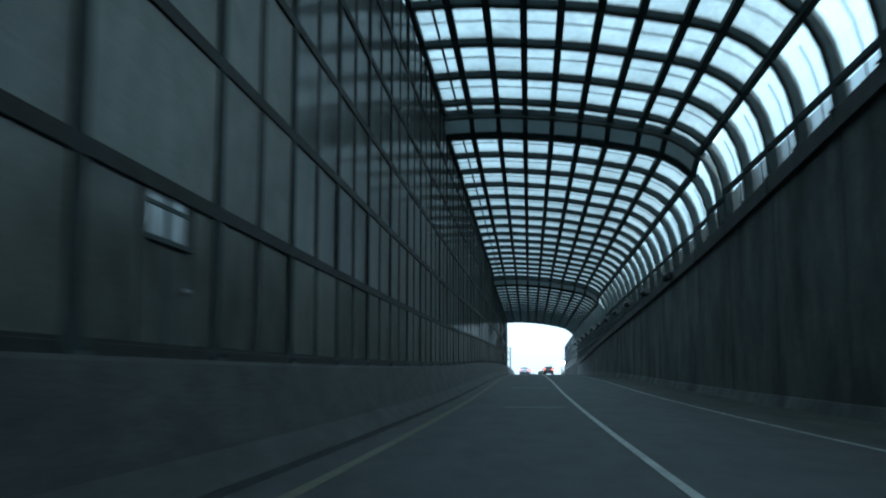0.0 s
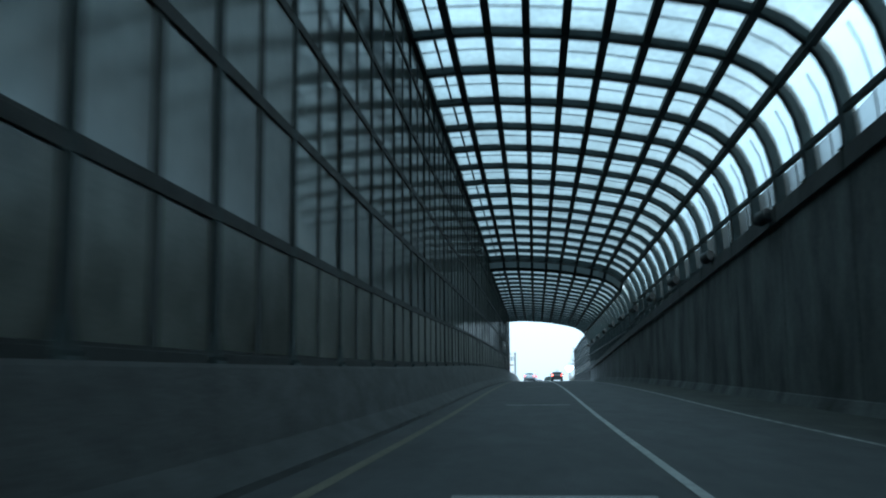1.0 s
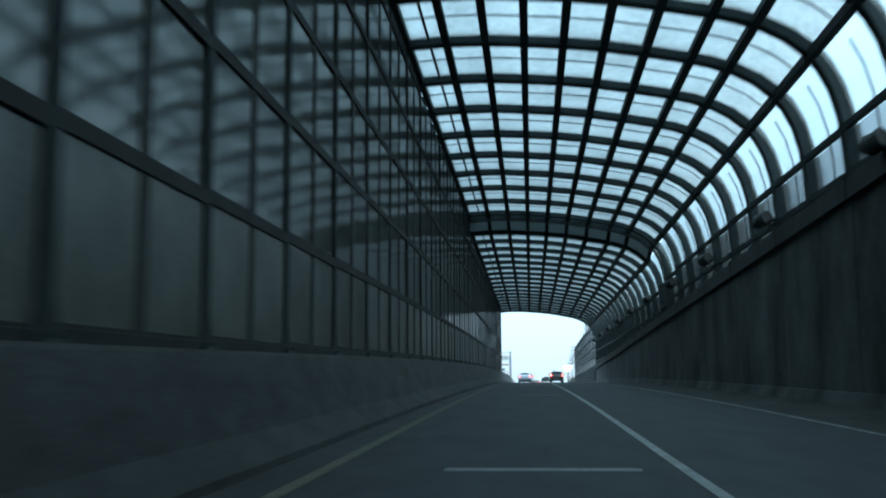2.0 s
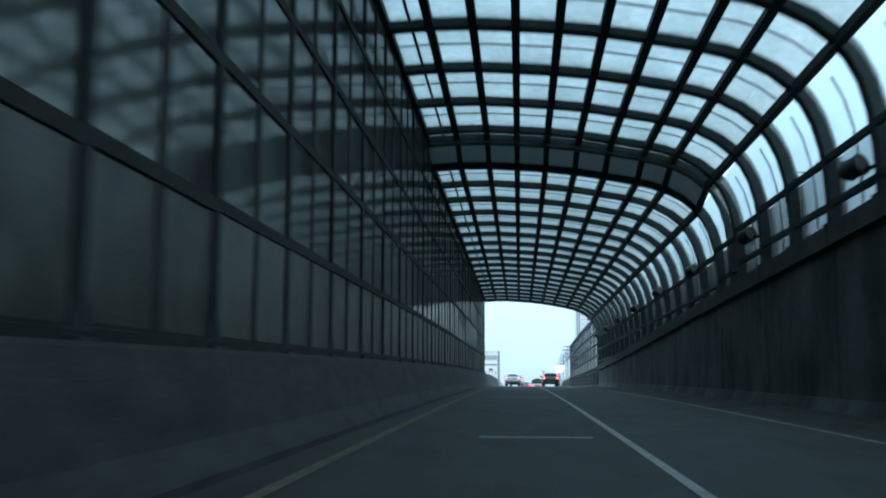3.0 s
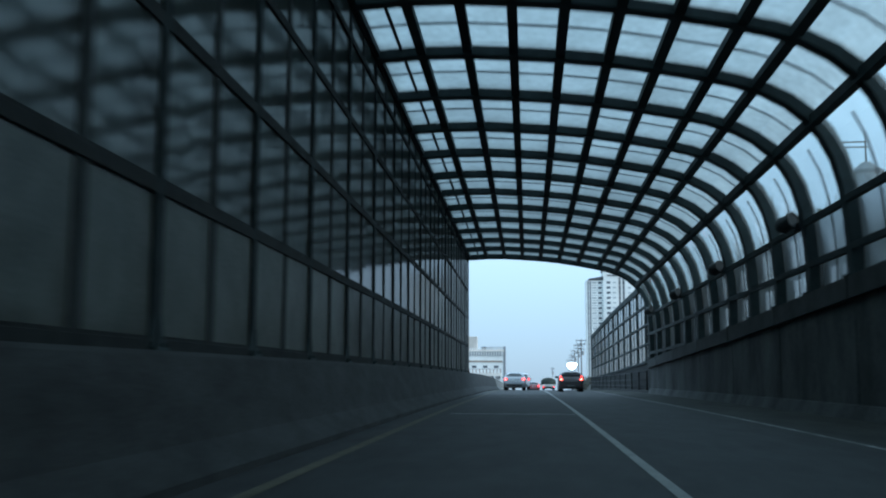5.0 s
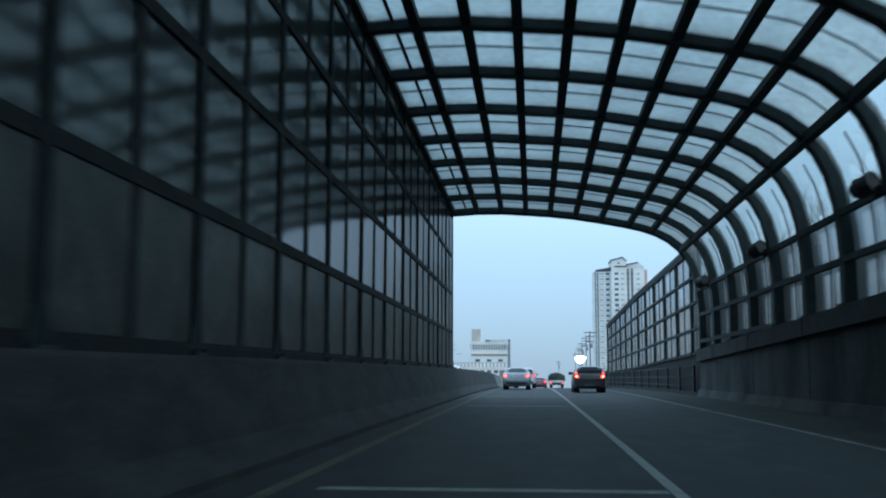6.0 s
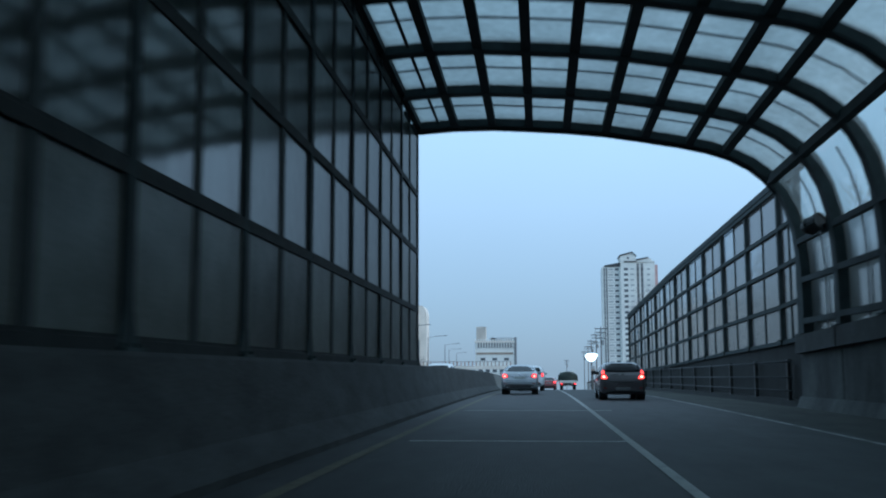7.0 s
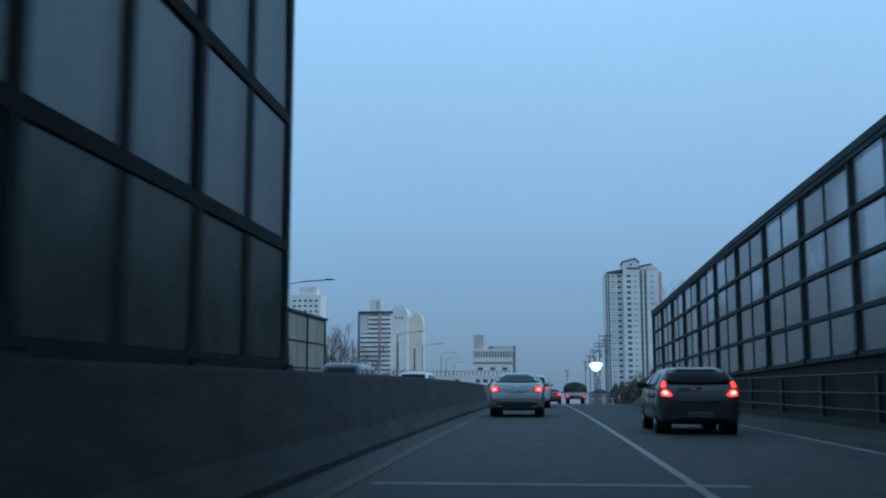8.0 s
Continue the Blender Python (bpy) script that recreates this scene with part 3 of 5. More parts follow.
for n in range(NB):
    y0, y1 = -BAY * (n + 1), -BAY * n
    ym = (y0 + y1) / 2
    e = side_eave(ym)
    s0, s1 = side_eave(y0 + 0.01) - e, side_eave(y1 - 0.01) - e
    floor = wall_top(ym) - e
    full = arch_to(floor)
    for hi, lo in zip(SIDE_CUTS, SIDE_CUTS[1:]):
        if hi < floor + 0.12:
            break
        lo = max(lo, floor)
        seg = [p for p in full if lo - 0.001 <= p[1] <= hi + 0.001]
        if lo not in [p[1] for p in seg]:
            seg.append((5.25 if lo < -3.3 else float(np.interp(-lo, [-p[1] for p in ARCH], [p[0] for p in ARCH])), lo))
        if hi not in [p[1] for p in seg]:
            seg.insert(0, (5.25 if hi < -3.3 else float(np.interp(-hi, [-p[1] for p in ARCH], [p[0] for p in ARCH])), hi))
        bm = bmesh.new()
        rows = []
        for dx in (0.19,):
            rows.append([[bm.verts.new((x + dx, yy, z + e + (s0 if yy < ym else s1))) for x, z in seg] for yy in (y0 + 0.08, y1 - 0.08)])
        for r in rows:
            for i in range(len(seg) - 1):
                bm.faces.new((r[0][i], r[0][i + 1], r[1][i + 1], r[1][i]))
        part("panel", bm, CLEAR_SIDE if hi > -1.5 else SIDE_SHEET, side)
        if lo > floor + 0.05:
            x, z = seg[-1]
            part("rail", box(x + 0.0, x + 0.1, y0 + 0.076, y1 - 0.076, z + e - 0.055, z + e + 0.055), STEEL, side)
    pts = [p for p in offset_line(full, 0.15) if p[1] < -1.3]
    bm = bmesh.new()
    ym2 = y0 + BAY * 0.48
    sweep([(x + 0.02, z + e) for x, z in pts], [(x, z + e) for x, z in pts], ym2 - 0.028, ym2 + 0.028, bm)
    part("cross_bar", bm, GALV, side)

# the covered opposite carriageway beyond the barrier: the same frame, turned round
def mirror_x(x):
    return 2 * (WALL_X - 0.17) - x


frame_bm, sheet_bm, side_bm, wall_bm = bmesh.new(), bmesh.new(), bmesh.new(), bmesh.new()
for n in range(NB + 1):
    y = -BAY * n
    e = eave(y)
    inner = arch_to(wall_top(y) - e)
    outer = offset_line(inner, 0.2)
    sweep([(mirror_x(x), z + e) for x, z in outer], [(mirror_x(x), z + e) for x, z in inner], y - 0.1, y + 0.1, frame_bm)
    if n == NB:
        break
    y0, y1 = y - BAY, y
    e0, e1 = eave(y0 + 0.01), eave(y1 - 0.01)
    for (x0, z0), (x1, z1) in zip(offset_line(ARCH, 0.17), offset_line(ARCH, 0.17)[1:]):
        if e0 + z1 < wall_top(y0):
            break
        (sheet_bm if z1 > -1.2 else side_bm).faces.new([(sheet_bm if z1 > -1.2 else side_bm).verts.new(v) for v in
                ((mirror_x(x0), y0, z0 + e0), (mirror_x(x1), y0, z1 + e0), (mirror_x(x1), y1, z1 + e1), (mirror_x(x0), y1, z0 + e1))])
    add_prism(wall_bm, [(y0, road_z(y0) - 0.05), (y1, road_z(y1) - 0.05), (y1, wall_top(y1)), (y0, wall_top(y0))], "x", mirror_x(5.75), mirror_x(5.3))
for ya, yb in SECTIONS:
    for x, dz in PURLINS + (SIDE_PURLIN, (5.20, -2.54)):
        r = []
        for y in (ya, yb):
            e = eave(min(max(y, ya + 0.01), yb - 0.01)) + dz
            xx = mirror_x(x)
            r.append([frame_bm.verts.new(v) for v in ((xx - 0.08, y, e), (xx + 0.08, y, e + 0.02), (xx + 0.08, y, e + 0.14), (xx - 0.08, y, e + 0.13))])
        for i in range(4):
            frame_bm.faces.new((r[0][i], r[0][(i + 1) % 4], r[1][(i + 1) % 4], r[1][i]))
tagged(part("frame_opposite", frame_bm, STEEL), "dark steel frame over the opposite carriageway", "roof frame", kind="structure")
tagged(part("ceiling_opposite", sheet_bm, ROOF_SHEET), "frosted roof sheets over the opposite carriageway", "ceiling", kind="structure")
tagged(part("wall_opposite_sheets", side_bm, SIDE_SHEET), "frosted side sheets of the opposite carriageway", "side wall", kind="structure")
tagged(part("wall_opposite", wall_bm, WALL_CONCRETE), "dark concrete retaining wall of the opposite carriageway", "wall", kind="structure")

# concrete retaining wall with a coping
def wall_run(xa, xb, za, zb, ys, name, mat, parent):
    bm = bmesh.new()
    rings = []
    for y in ys:
        t = wall_top(y)
        rings.append([bm.verts.new((x, y, z)) for x, z in ((xa, road_z(y) + za if za is not None else t - zb), (xb, road_z(y) + za if za is not None else t - zb), (xb, t - (zb if za is not None else 0)), (xa, t - (zb if za is not None else 0)))])
    for a, b in zip(rings, rings[1:]):
        for i in range(4):
            bm.faces.new((a[i], a[(i + 1) % 4], b[(i + 1) % 4], b[i]))
    bm.faces.new(rings[0][::-1])
    bm.faces.new(rings[-1])
    return part(name, bm, mat, parent)


retaining = thing("retaining_wall", "dark streaked concrete retaining wall sinking towards the tunnel mouth", "retaining wall", kind="structure")
for i in range(28):
    a = Y0 + 5 * i
    b = min(a + 5, 0.4)
    if a >= b:
        continue
    ys = [a + 0.035, (a + b) / 2, b - 0.035]
    part("joint", box(5.335, 5.7, a - 0.036, a + 0.036, road_z(a) - 0.04, wall_top(a) - 0.05), DARK_CONCRETE, retaining)
    wall_run(5.30, 5.75, -0.05, 0.36, ys, "wall_slab", WALL_CONCRETE, retaining)
    wall_run(5.19, 5.80, None, 0.36, ys, "coping", COPING, retaining)


def foot_run(outline, ys, name, mat, parent):
    """A long bar of one section along the foot of a wall, following the road."""
    bm = bmesh.new()
    rings = [[bm.verts.new((x, y, z + road_z(y))) for x, z in outline] for y in ys]
    n = len(outline)
    for a, b in zip(rings, rings[1:]):
        for i in range(n):
            bm.faces.new((a[i], a[(i + 1) % n], b[(i + 1) % n], b[i]))
    bm.faces.new(rings[0][::-1])
    bm.faces.new(rings[-1])
    return part(name, bm, mat, parent)


TUNNEL_YS = [y for y in YS if -138 < y < 0] + [0.4]
foot_run([(5.16, -0.02), (5.32, -0.02), (5.32, 0.24), (5.26, 0.22)], TUNNEL_YS, "kerb", WALL_CONCRETE, retaining)

# ---------------------------------------------------------------- floodlights on the side rail
LENS = material("lamp_lens", (0.03, 0.033, 0.036), 0.55, 0, 3, 0.2, 0, spec=0.15)
DARK_METAL = material("weathered_dark_metal", (0.05, 0.055, 0.055), 0.5, 0.5, 6, 0.3, 0.1, 60)


def floodlight(y):
    z = float(np.interp(y, (-80, -32, -2), (3.62, 3.68, 3.42)))
    ob = thing("floodlight", "dark round floodlight on a bracket of the tunnel side, unlit", "floodlight", (5.02, y, z), "floodlights of the tunnel")
    turn = Matrix.Rotation(radians(-18), 3, "X") @ Matrix.Rotation(radians(32), 3, "Z")
    bm = bmesh.new()
    prev = None
    for dy, r in ((-0.02, 0.150), (-0.02, 0.172), (0.02, 0.178), (0.05, 0.165), (0.22, 0.160), (0.24, 0.175), (0.27, 0.175), (0.29, 0.15), (0.38, 0.11), (0.40, 0.0)):
        cur = [bm.verts.new((r * math.cos(a), dy, r * math.sin(a))) for a in [2 * math.pi * i / 16 for i in range(16)]]
        if prev:
            for i in range(16):
                bm.faces.new((prev[i], prev[(i + 1) % 16], cur[(i + 1) % 16], cur[i]))
        prev = cur
    bmesh.ops.remove_doubles(bm, verts=bm.verts, dist=0.0005)
    bmesh.ops.rotate(bm, verts=bm.verts, cent=(0, 0.2, 0), matrix=turn)
    part("housing", bm, DARK_METAL, ob)
    bm = bmesh.new()
    bmesh.ops.create_circle(bm, cap_ends=True, segments=16, radius=0.152)
    bmesh.ops.rotate(bm, verts=bm.verts, cent=(0, 0, 0), matrix=Matrix.Rotation(radians(90), 3, "X"))
    bmesh.ops.rotate(bm, verts=bm.verts, cent=(0, 0.2, 0), matrix=turn)
    part("lens", bm, LENS, ob)
    bm = bmesh.new()
    for s in (-1, 1):
        add_prism(bm, [(0.12, -0.02 + s * 0.03), (0.24, s * 0.2), (0.30, s * 0.2), (0.22, -0.02 + s * 0.03)], "x", 0.145, 0.165)
    add_tube(bm, [(0.15, 0.18, 0.0), (0.20, 0.02, -0.02), (0.22, -0.26, -0.04)], 0.035, 6)
    part("bracket", bm, DARK_METAL, ob)


for y in [-2.2 - 7.5 * i for i in range(11)]:
    floodlight(y)

# ---------------------------------------------------------------- open fence after the tunnel mouth
fence = thing("noise_fence", "noise fence of frosted panels in dark steel frames on a low wall", "noise fence", kind="structure")
FENCE_SHEET = sheet("weathered_fence_sheet", (0.075, 0.090, 0.097), 0.8, 0.44, 0.12, 0.9, 0.1, (1, 4.0, 0.22), 1.3, clear_tint=(0.55, 0.65, 0.72), frost=0.12)
# the lowest row is darker and less clear than the rows above
FENCE_LOW = sheet("darker_lower_fence_sheet", (0.045, 0.054, 0.055), 0.6, 0.22, 0.2, 0.8, 0.1, (1, 2.0, 0.4), 1.6, clear_tint=(0.40, 0.48, 0.52), frost=0.2)
FX = 5.3
FENCE_YS = [0.35] + [1.95 + 3.53 * n for n in range(12)]


def fence_top(y):
    return float(np.interp(y, (0, 20, 41), (4.97, 4.68, 4.08)))


for n, y in enumerate(FENCE_YS):
    b0 = wall_top(y)
    post = part("post", prism([(FX + 0.05 + a, y + b) for a, b in h_outline(0.13, 0.14, 0.014, 0.012)], "z", b0 - 0.02, fence_top(y)), STEEL, fence)
    part("base_plate", box(FX - 0.08, FX + 0.18, y - 0.14, y + 0.14, b0, b0 + 0.03), STEEL, post)
    if y == FENCE_YS[-1]:
        break
    y2 = FENCE_YS[n + 1]
    ym = (y + y2) / 2
    for k in range(4):
        def at(yy, k):
            return wall_top(yy) + (fence_top(yy) - wall_top(yy) - 0.08) * k / 4 - (0.11 if 0 < k < 4 else 0.04 if k == 0 else 0.0)
        for (ya, yb) in ((y + 0.07, ym - 0.03), (ym + 0.03, y2 - 0.07)):
            bm = bmesh.new()
            v = [bm.verts.new(c) for c in ((FX + 0.05, ya, at(ya, k) + 0.04), (FX + 0.05, yb, at(yb, k) + 0.04), (FX + 0.05, yb, at(yb, k + 1) - 0.04), (FX + 0.05, ya, at(ya, k + 1) - 0.04))]
            bm.faces.new(v)
            part("panel", bm, FENCE_LOW if k == 0 else FENCE_SHEET, fence)
        for kk in ((k, k + 1) if k == 3 else (k,)):
            bm = bmesh.new()
            add_prism(bm, [(FX - 0.01, -0.045), (FX + 0.09, -0.045), (FX + 0.09, 0.045), (FX - 0.01, 0.045)], "y", y + 0.065, y2 - 0.065)
            for q in bm.verts:
                q.co.z += at(q.co.y, kk)
            part("rail", bm, STEEL, fence)
    part("mullion", box(FX + 0.03, FX + 0.08, ym - 0.03, ym + 0.03, wall_top(ym), fence_top(ym) - 0.05), STEEL, fence)
bm = bmesh.new()
for ya, yb in ((0.1, 20.0), (20.0, FENCE_YS[-1] + 0.1)):
    add_prism(bm, [(FX - 0.04, -0.20), (FX + 0.02, -0.20), (FX + 0.02, -0.06), (FX + 0.16, -0.06), (FX + 0.16, 0.05), (FX + 0.05, 0.09), (FX - 0.06, 0.05), (FX - 0.06, -0.10), (FX - 0.04, -0.11)], "y", ya, yb)
for q in bm.verts:
    q.co.z += fence_top(q.co.y)
part("cap", bm, STEEL, fence)

low_wall = thing("low_wall", "low dark concrete wall under the noise fence", "wall", kind="structure")
wall_run(5.36, 5.75, -0.9, 0.0, [0.41, 8, 19, 40, 42], "wall_body", DARK_CONCRETE, low_wall)

# a much darker galvanised tone for the guard rails alone
DARK_GALV = material("dark_galvanised_steel", (0.042, 0.046, 0.05), 0.65, 0.1, 4.0, 0.35, 0.05, 50)
railing = thing("guard_railing", "galvanised steel guard railing of three rails before the low wall", "railing")
for i in range(13):
    y = 1.2 + 3.3 * i
    part("post", box(5.20, 5.28, y - 0.06, y + 0.06, road_z(y) - 0.02, 0.99 - 0.006 * y), DARK_METAL, railing)
for h in (0.325, 0.61, 0.94):
    bm = bmesh.new()
    add_tube(bm, [(5.17, y, h - 0.006 * y) for y in (0.6, 10, 20, 30, 42)], 0.017, 8)
    part("rail", bm, DARK_GALV, railing, smooth=True)
foot_run([(5.16, -0.1), (5.34, -0.1), (5.34, 0.15), (5.20, 0.12)], [0.42, 4, 8, 12, 16, 20, 24, 28, 32, 36, 40, 42], "kerb", DARK_CONCRETE, low_wall)

# ---------------------------------------------------------------- beyond the opposite carriageway
far_fence = thing("far_noise_fence", "pale panel noise fence beyond the opposite carriageway", "noise fence", kind="structure")
PALE_SHEET = material("pale_grey_panel", (0.19, 0.19, 0.165), 0.6, 0, 1.2, 0.2, 0.1, 20, (1, 1, 0.3), 0.12)
for n in range(11):
    y = 42.5 - 4.0 * n
    part("post", box(-11.5, -11.3, y - 0.09, y + 0.09, -0.6, 3.85), STEEL, far_fence)
    if n == 10:
        break
    for k in range(3):
        for h in range(2):
            part("panel", box(-11.45, -11.36, y - 3.9 + 1.95 * h, y - 2.0 + 1.95 * h, 0.2 + 1.23 * k, 1.37 + 1.23 * k), PALE_SHEET, far_fence)
        part("rail", box(-11.47, -11.28, y - 3.91, y - 0.09, 1.375 + 1.23 * k, 1.425 + 1.23 * k), STEEL, far_fence)
part("cap", box(-11.54, -11.22, 2.3, 42.7, 3.89, 4.0), STEEL, far_fence)

# ---------------------------------------------------------------- from units to metres
def to_metres(obs):
    for ob in obs:
        if ob.parent is None and ob.type in ("MESH", "EMPTY"):
            ob.matrix_world = Matrix.Scale(K, 4) @ ob.matrix_world


to_metres(list(scene.objects))


def road_at(y):
    """Height of the road in metres."""
    return K * road_z(y / K)


# ---------------------------------------------------------------- vehicles
TYRE = material("tyre_rubber", (0.015, 0.015, 0.016), 0.85, 0, 5, 0.2, 0.2, 60)
RIM = material("alloy_rim", (0.35, 0.36, 0.37), 0.35, 0.8, 4, 0.15, 0)
CAR_GLASS = material("dark_car_glass", (0.012, 0.014, 0.016), 0.08, 0, 1, 0.1, 0, spec=0.12)
CHROME = material("chrome_trim", (0.6, 0.6, 0.62), 0.15, 1.0, 3, 0.1, 0)
BLACK_TRIM = material("black_plastic_trim", (0.02, 0.02, 0.021), 0.55, 0, 5, 0.2, 0.1, 80)
LAMP_RED = material("red_lamp_glass", (0.30, 0.015, 0.012), 0.15, 0, 3, 0.1, 0)
LAMP_LIT = glow("lit_tail_lamp", (1.0, 0.06, 0.055), 1.9)
LAMP_CORE = glow("lit_tail_lamp_core", (1.0, 0.36, 0.28), 3.4)
LAMP_BRAKE = glow("lit_red_lamp", (1.0, 0.04, 0.05), 1.8)
LAMP_BRAKE_CORE = glow("lit_red_lamp_core", (1.0, 0.25, 0.22), 3.0)
PLATE = material("pale_number_plate", (0.30, 0.32, 0.31), 0.5, 0, 4, 0.1, 0)
PLATE_INK = material("plate_ink", (0.06, 0.07, 0.08), 0.6, 0, 4, 0.1, 0)


def paint(name, colour, metal=0.4):
    return material(name, colour, 0.32, metal, 2.0, 0.08, 0.0, 60, coat=0.6)


def rounded(u, n):
    return math.copysign(abs(u) ** (2.0 / n), u)


def loft_body(bm, stations, n=4.5, sides=28):
    """Rounded box sections along y: (y, half width, z low, z high)."""
    rings = []
    for y, hw, z0, z1 in stations:
        zc, hh = (z0 + z1) / 2, (z1 - z0) / 2
        rings.append([bm.verts.new((hw * rounded(math.cos(a), n), y, zc + hh * rounded(math.sin(a), n))) for a in
                      [2 * math.pi * (i + 0.5) / sides for i in range(sides)]])
    for a, b in zip(rings, rings[1:]):
        for i in range(sides):
            bm.faces.new((a[i], a[(i + 1) % sides], b[(i + 1) % sides], b[i]))
    bm.faces.new(rings[0][::-1])
    bm.faces.new(rings[-1])


def smooth_stations(keys, count=56):
    ys = [k[0] for k in keys]
    out = []
    for i in range(count):
        y = ys[0] + (ys[-1] - ys[0]) * i / (count - 1)
        out.append((y, *[float(np.interp(y, ys, [k[j] for k in keys])) for j in (1, 2, 3)]))
    for _ in range(2):
        out = [out[0]] + [(b[0], *[(a[j] + 2 * b[j] + c[j]) / 4 for j in (1, 2, 3)]) for a, b, c in zip(out, out[1:], out[2:])] + [out[-1]]
    # the two ends turn in quickly: keep their own sections
    ends = [k for k in keys if k[0] < ys[0] + 0.12 or k[0] > ys[-1] - 0.12]
    lo = max(k[0] for k in ends if k[0] < 0) + 0.03
    hi = min(k[0] for k in ends if k[0] > 0) - 0.03
    return sorted(ends + [s for s in out if lo < s[0] < hi])


class Shell:
    """A car's skin: rounded sections along y that lean in above the belt line."""

    def __init__(self, keys, n, belt, top, lean):
        self.st = smooth_stations(keys)
        self.n, self.belt, self.top, self.lean = n, belt, top, lean

    def narrow(self, z):
        k = min(max((z - self.belt) / (self.top - self.belt), 0), 1)
        return 1 - self.lean * k ** 1.25

    def section(self, y):
        s = self.st
        if y <= s[0][0] or y >= s[-1][0]:
            return None
        for a, b in zip(s, s[1:]):
            if y <= b[0]:
                k = (y - a[0]) / max(b[0] - a[0], 1e-6)
                return [a[j] + k * (b[j] - a[j]) for j in (1, 2, 3)]

    def inside(self, x, y, z):
        q = self.section(y)
        if not q:
            return False
        hw, z0, z1 = q
        if not z0 < z < z1:
            return False
        u, v = abs(x) / (hw * self.narrow(z)), abs(z - (z0 + z1) / 2) / ((z1 - z0) / 2)
        return u ** self.n + v ** self.n < 1

    def meet(self, start, step):
        """The point where a line from outside first meets the skin."""
        p = Vector(start)
        for _ in range(90):
            if self.inside(*p):
                a, b = p - step, p.copy()
                for _ in range(8):
                    m = (a + b) / 2
                    if self.inside(*m):
                        b = m
                    else:
                        a = m
                return b
            p = p + step
        return None

    def mesh(self, sides=64):
        bm = bmesh.new()
        rings = []
        for y, hw, z0, z1 in self.st:
            zc, hh = (z0 + z1) / 2, (z1 - z0) / 2
            ring = []
            for i in range(sides):
                a = 2 * math.pi * (i + 0.5) / sides
                z = zc + hh * rounded(math.sin(a), self.n)
                ring.append(bm.verts.new((hw * self.narrow(z) * rounded(math.cos(a), self.n), y, z)))
            rings.append(ring)
        for a, b in zip(rings, rings[1:]):
            for i in range(sides):
                bm.faces.new((a[i], a[(i + 1) % sides], b[(i + 1) % sides], b[i]))
        bm.faces.new(rings[0][::-1])
        bm.faces.new(rings[-1])
        return bm

    def drape(self, outline, way, lift=0.006, fine=4):
        """A thin pane over the skin: an outline seen from the rear, the front, the left or the right."""
        far, step = {"rear": (-2.9, (0, 0.05, 0)), "front": (2.9, (0, -0.05, 0)), "left": (-1.3, (0.04, 0, 0)), "right": (1.3, (-0.04, 0, 0))}[way]
        step = Vector(step)
        line = []
        for a, b in zip(outline, outline[1:] + outline[:1]):
            line += [(a[0] + (b[0] - a[0]) * k / fine, a[1] + (b[1] - a[1]) * k / fine) for k in range(fine)]
        cx, cz = sum(p[0] for p in line) / len(line), sum(p[1] for p in line) / len(line)
        bm = bmesh.new()

        def put(p, out):
            q, f = None, 1.0
            while q is None and f > 0.3:
                u, v = cx + (p[0] - cx) * f, cz + (p[1] - cz) * f
                q = self.meet((u, far, v) if way in ("rear", "front") else (far, u, v), step)
                f -= 0.04
            return bm.verts.new(q - step.normalized() * out)
        rings = [[put(p, -0.03) for p in line]]
        for f in (1.0, 0.7, 0.4, 0.12):
            rings.append([put((cx + (p[0] - cx) * f, cz + (p[1] - cz) * f), lift) for p in line])
        n = len(line)
        for a, b in zip(rings, rings[1:]):
            for i in range(n):
                bm.faces.new((a[i], a[(i + 1) % n], b[(i + 1) % n], b[i]))
        bm.faces.new(rings[-1])
        return bm


def hull(low, high, z0, z1, bevel=0.07):
    """A boxy cab: low and high are (half width, y rear, y front) at z0 and z1."""
    bm = bmesh.new()
    ring = []
    for (hw, ya, yb), z in ((low, z0), (high, z1)):
        ring.append([bm.verts.new(v) for v in ((-hw, ya, z), (hw, ya, z), (hw, yb, z), (-hw, yb, z))])
    a, b = ring
    for i in range(4):
        bm.faces.new((a[i], a[(i + 1) % 4], b[(i + 1) % 4], b[i]))
    bm.faces.new(a[::-1])
    bm.faces.new(b)
    edges = [e for e in bm.edges if min(v.co.z for v in e.verts) > z0 - 0.001 and max(v.co.z for v in e.verts) > z0 + 0.01]
    bmesh.ops.bevel(bm, geom=edges, offset=bevel, segments=4, affect="EDGES", profile=0.6)
    return bm


def wheel(parent, x, y, r, w=0.2):
    side = 1 if x > 0 else -1
    bm = bmesh.new()
    prof = [(r * 0.62, -w / 2), (r * 0.9, -w / 2), (r, -w / 2 + 0.03), (r, w / 2 - 0.03), (r * 0.9, w / 2), (r * 0.62, w / 2)]
    seg = 22
    rings = [[bm.verts.new((x + q, y + p * math.cos(t), r + p * math.sin(t))) for p, q in prof] for t in [2 * math.pi * i / seg for i in range(seg)]]
    for i in range(seg):
        a, b = rings[i], rings[(i + 1) % seg]
        for j in range(len(prof)):
            bm.faces.new((a[j], a[(j + 1) % len(prof)], b[(j + 1) % len(prof)], b[j]))
    whl = part("wheel", bm, TYRE, parent, smooth=False)
    bm = bmesh.new()
    add_tube(bm, [(x - 0.05, y, r), (x + side * w * 0.32, y, r)], r * 0.64, 18)
    for k in range(5):
        t = 2 * math.pi * k / 5
        c, s = math.cos(t), math.sin(t)
        add_tube(bm, [(x + side * w * 0.36, y, r), (x + side * w * 0.40, y + c * r * 0.58, r + s * r * 0.58)], 0.03, 6)
    part("rim", bm, RIM, whl)


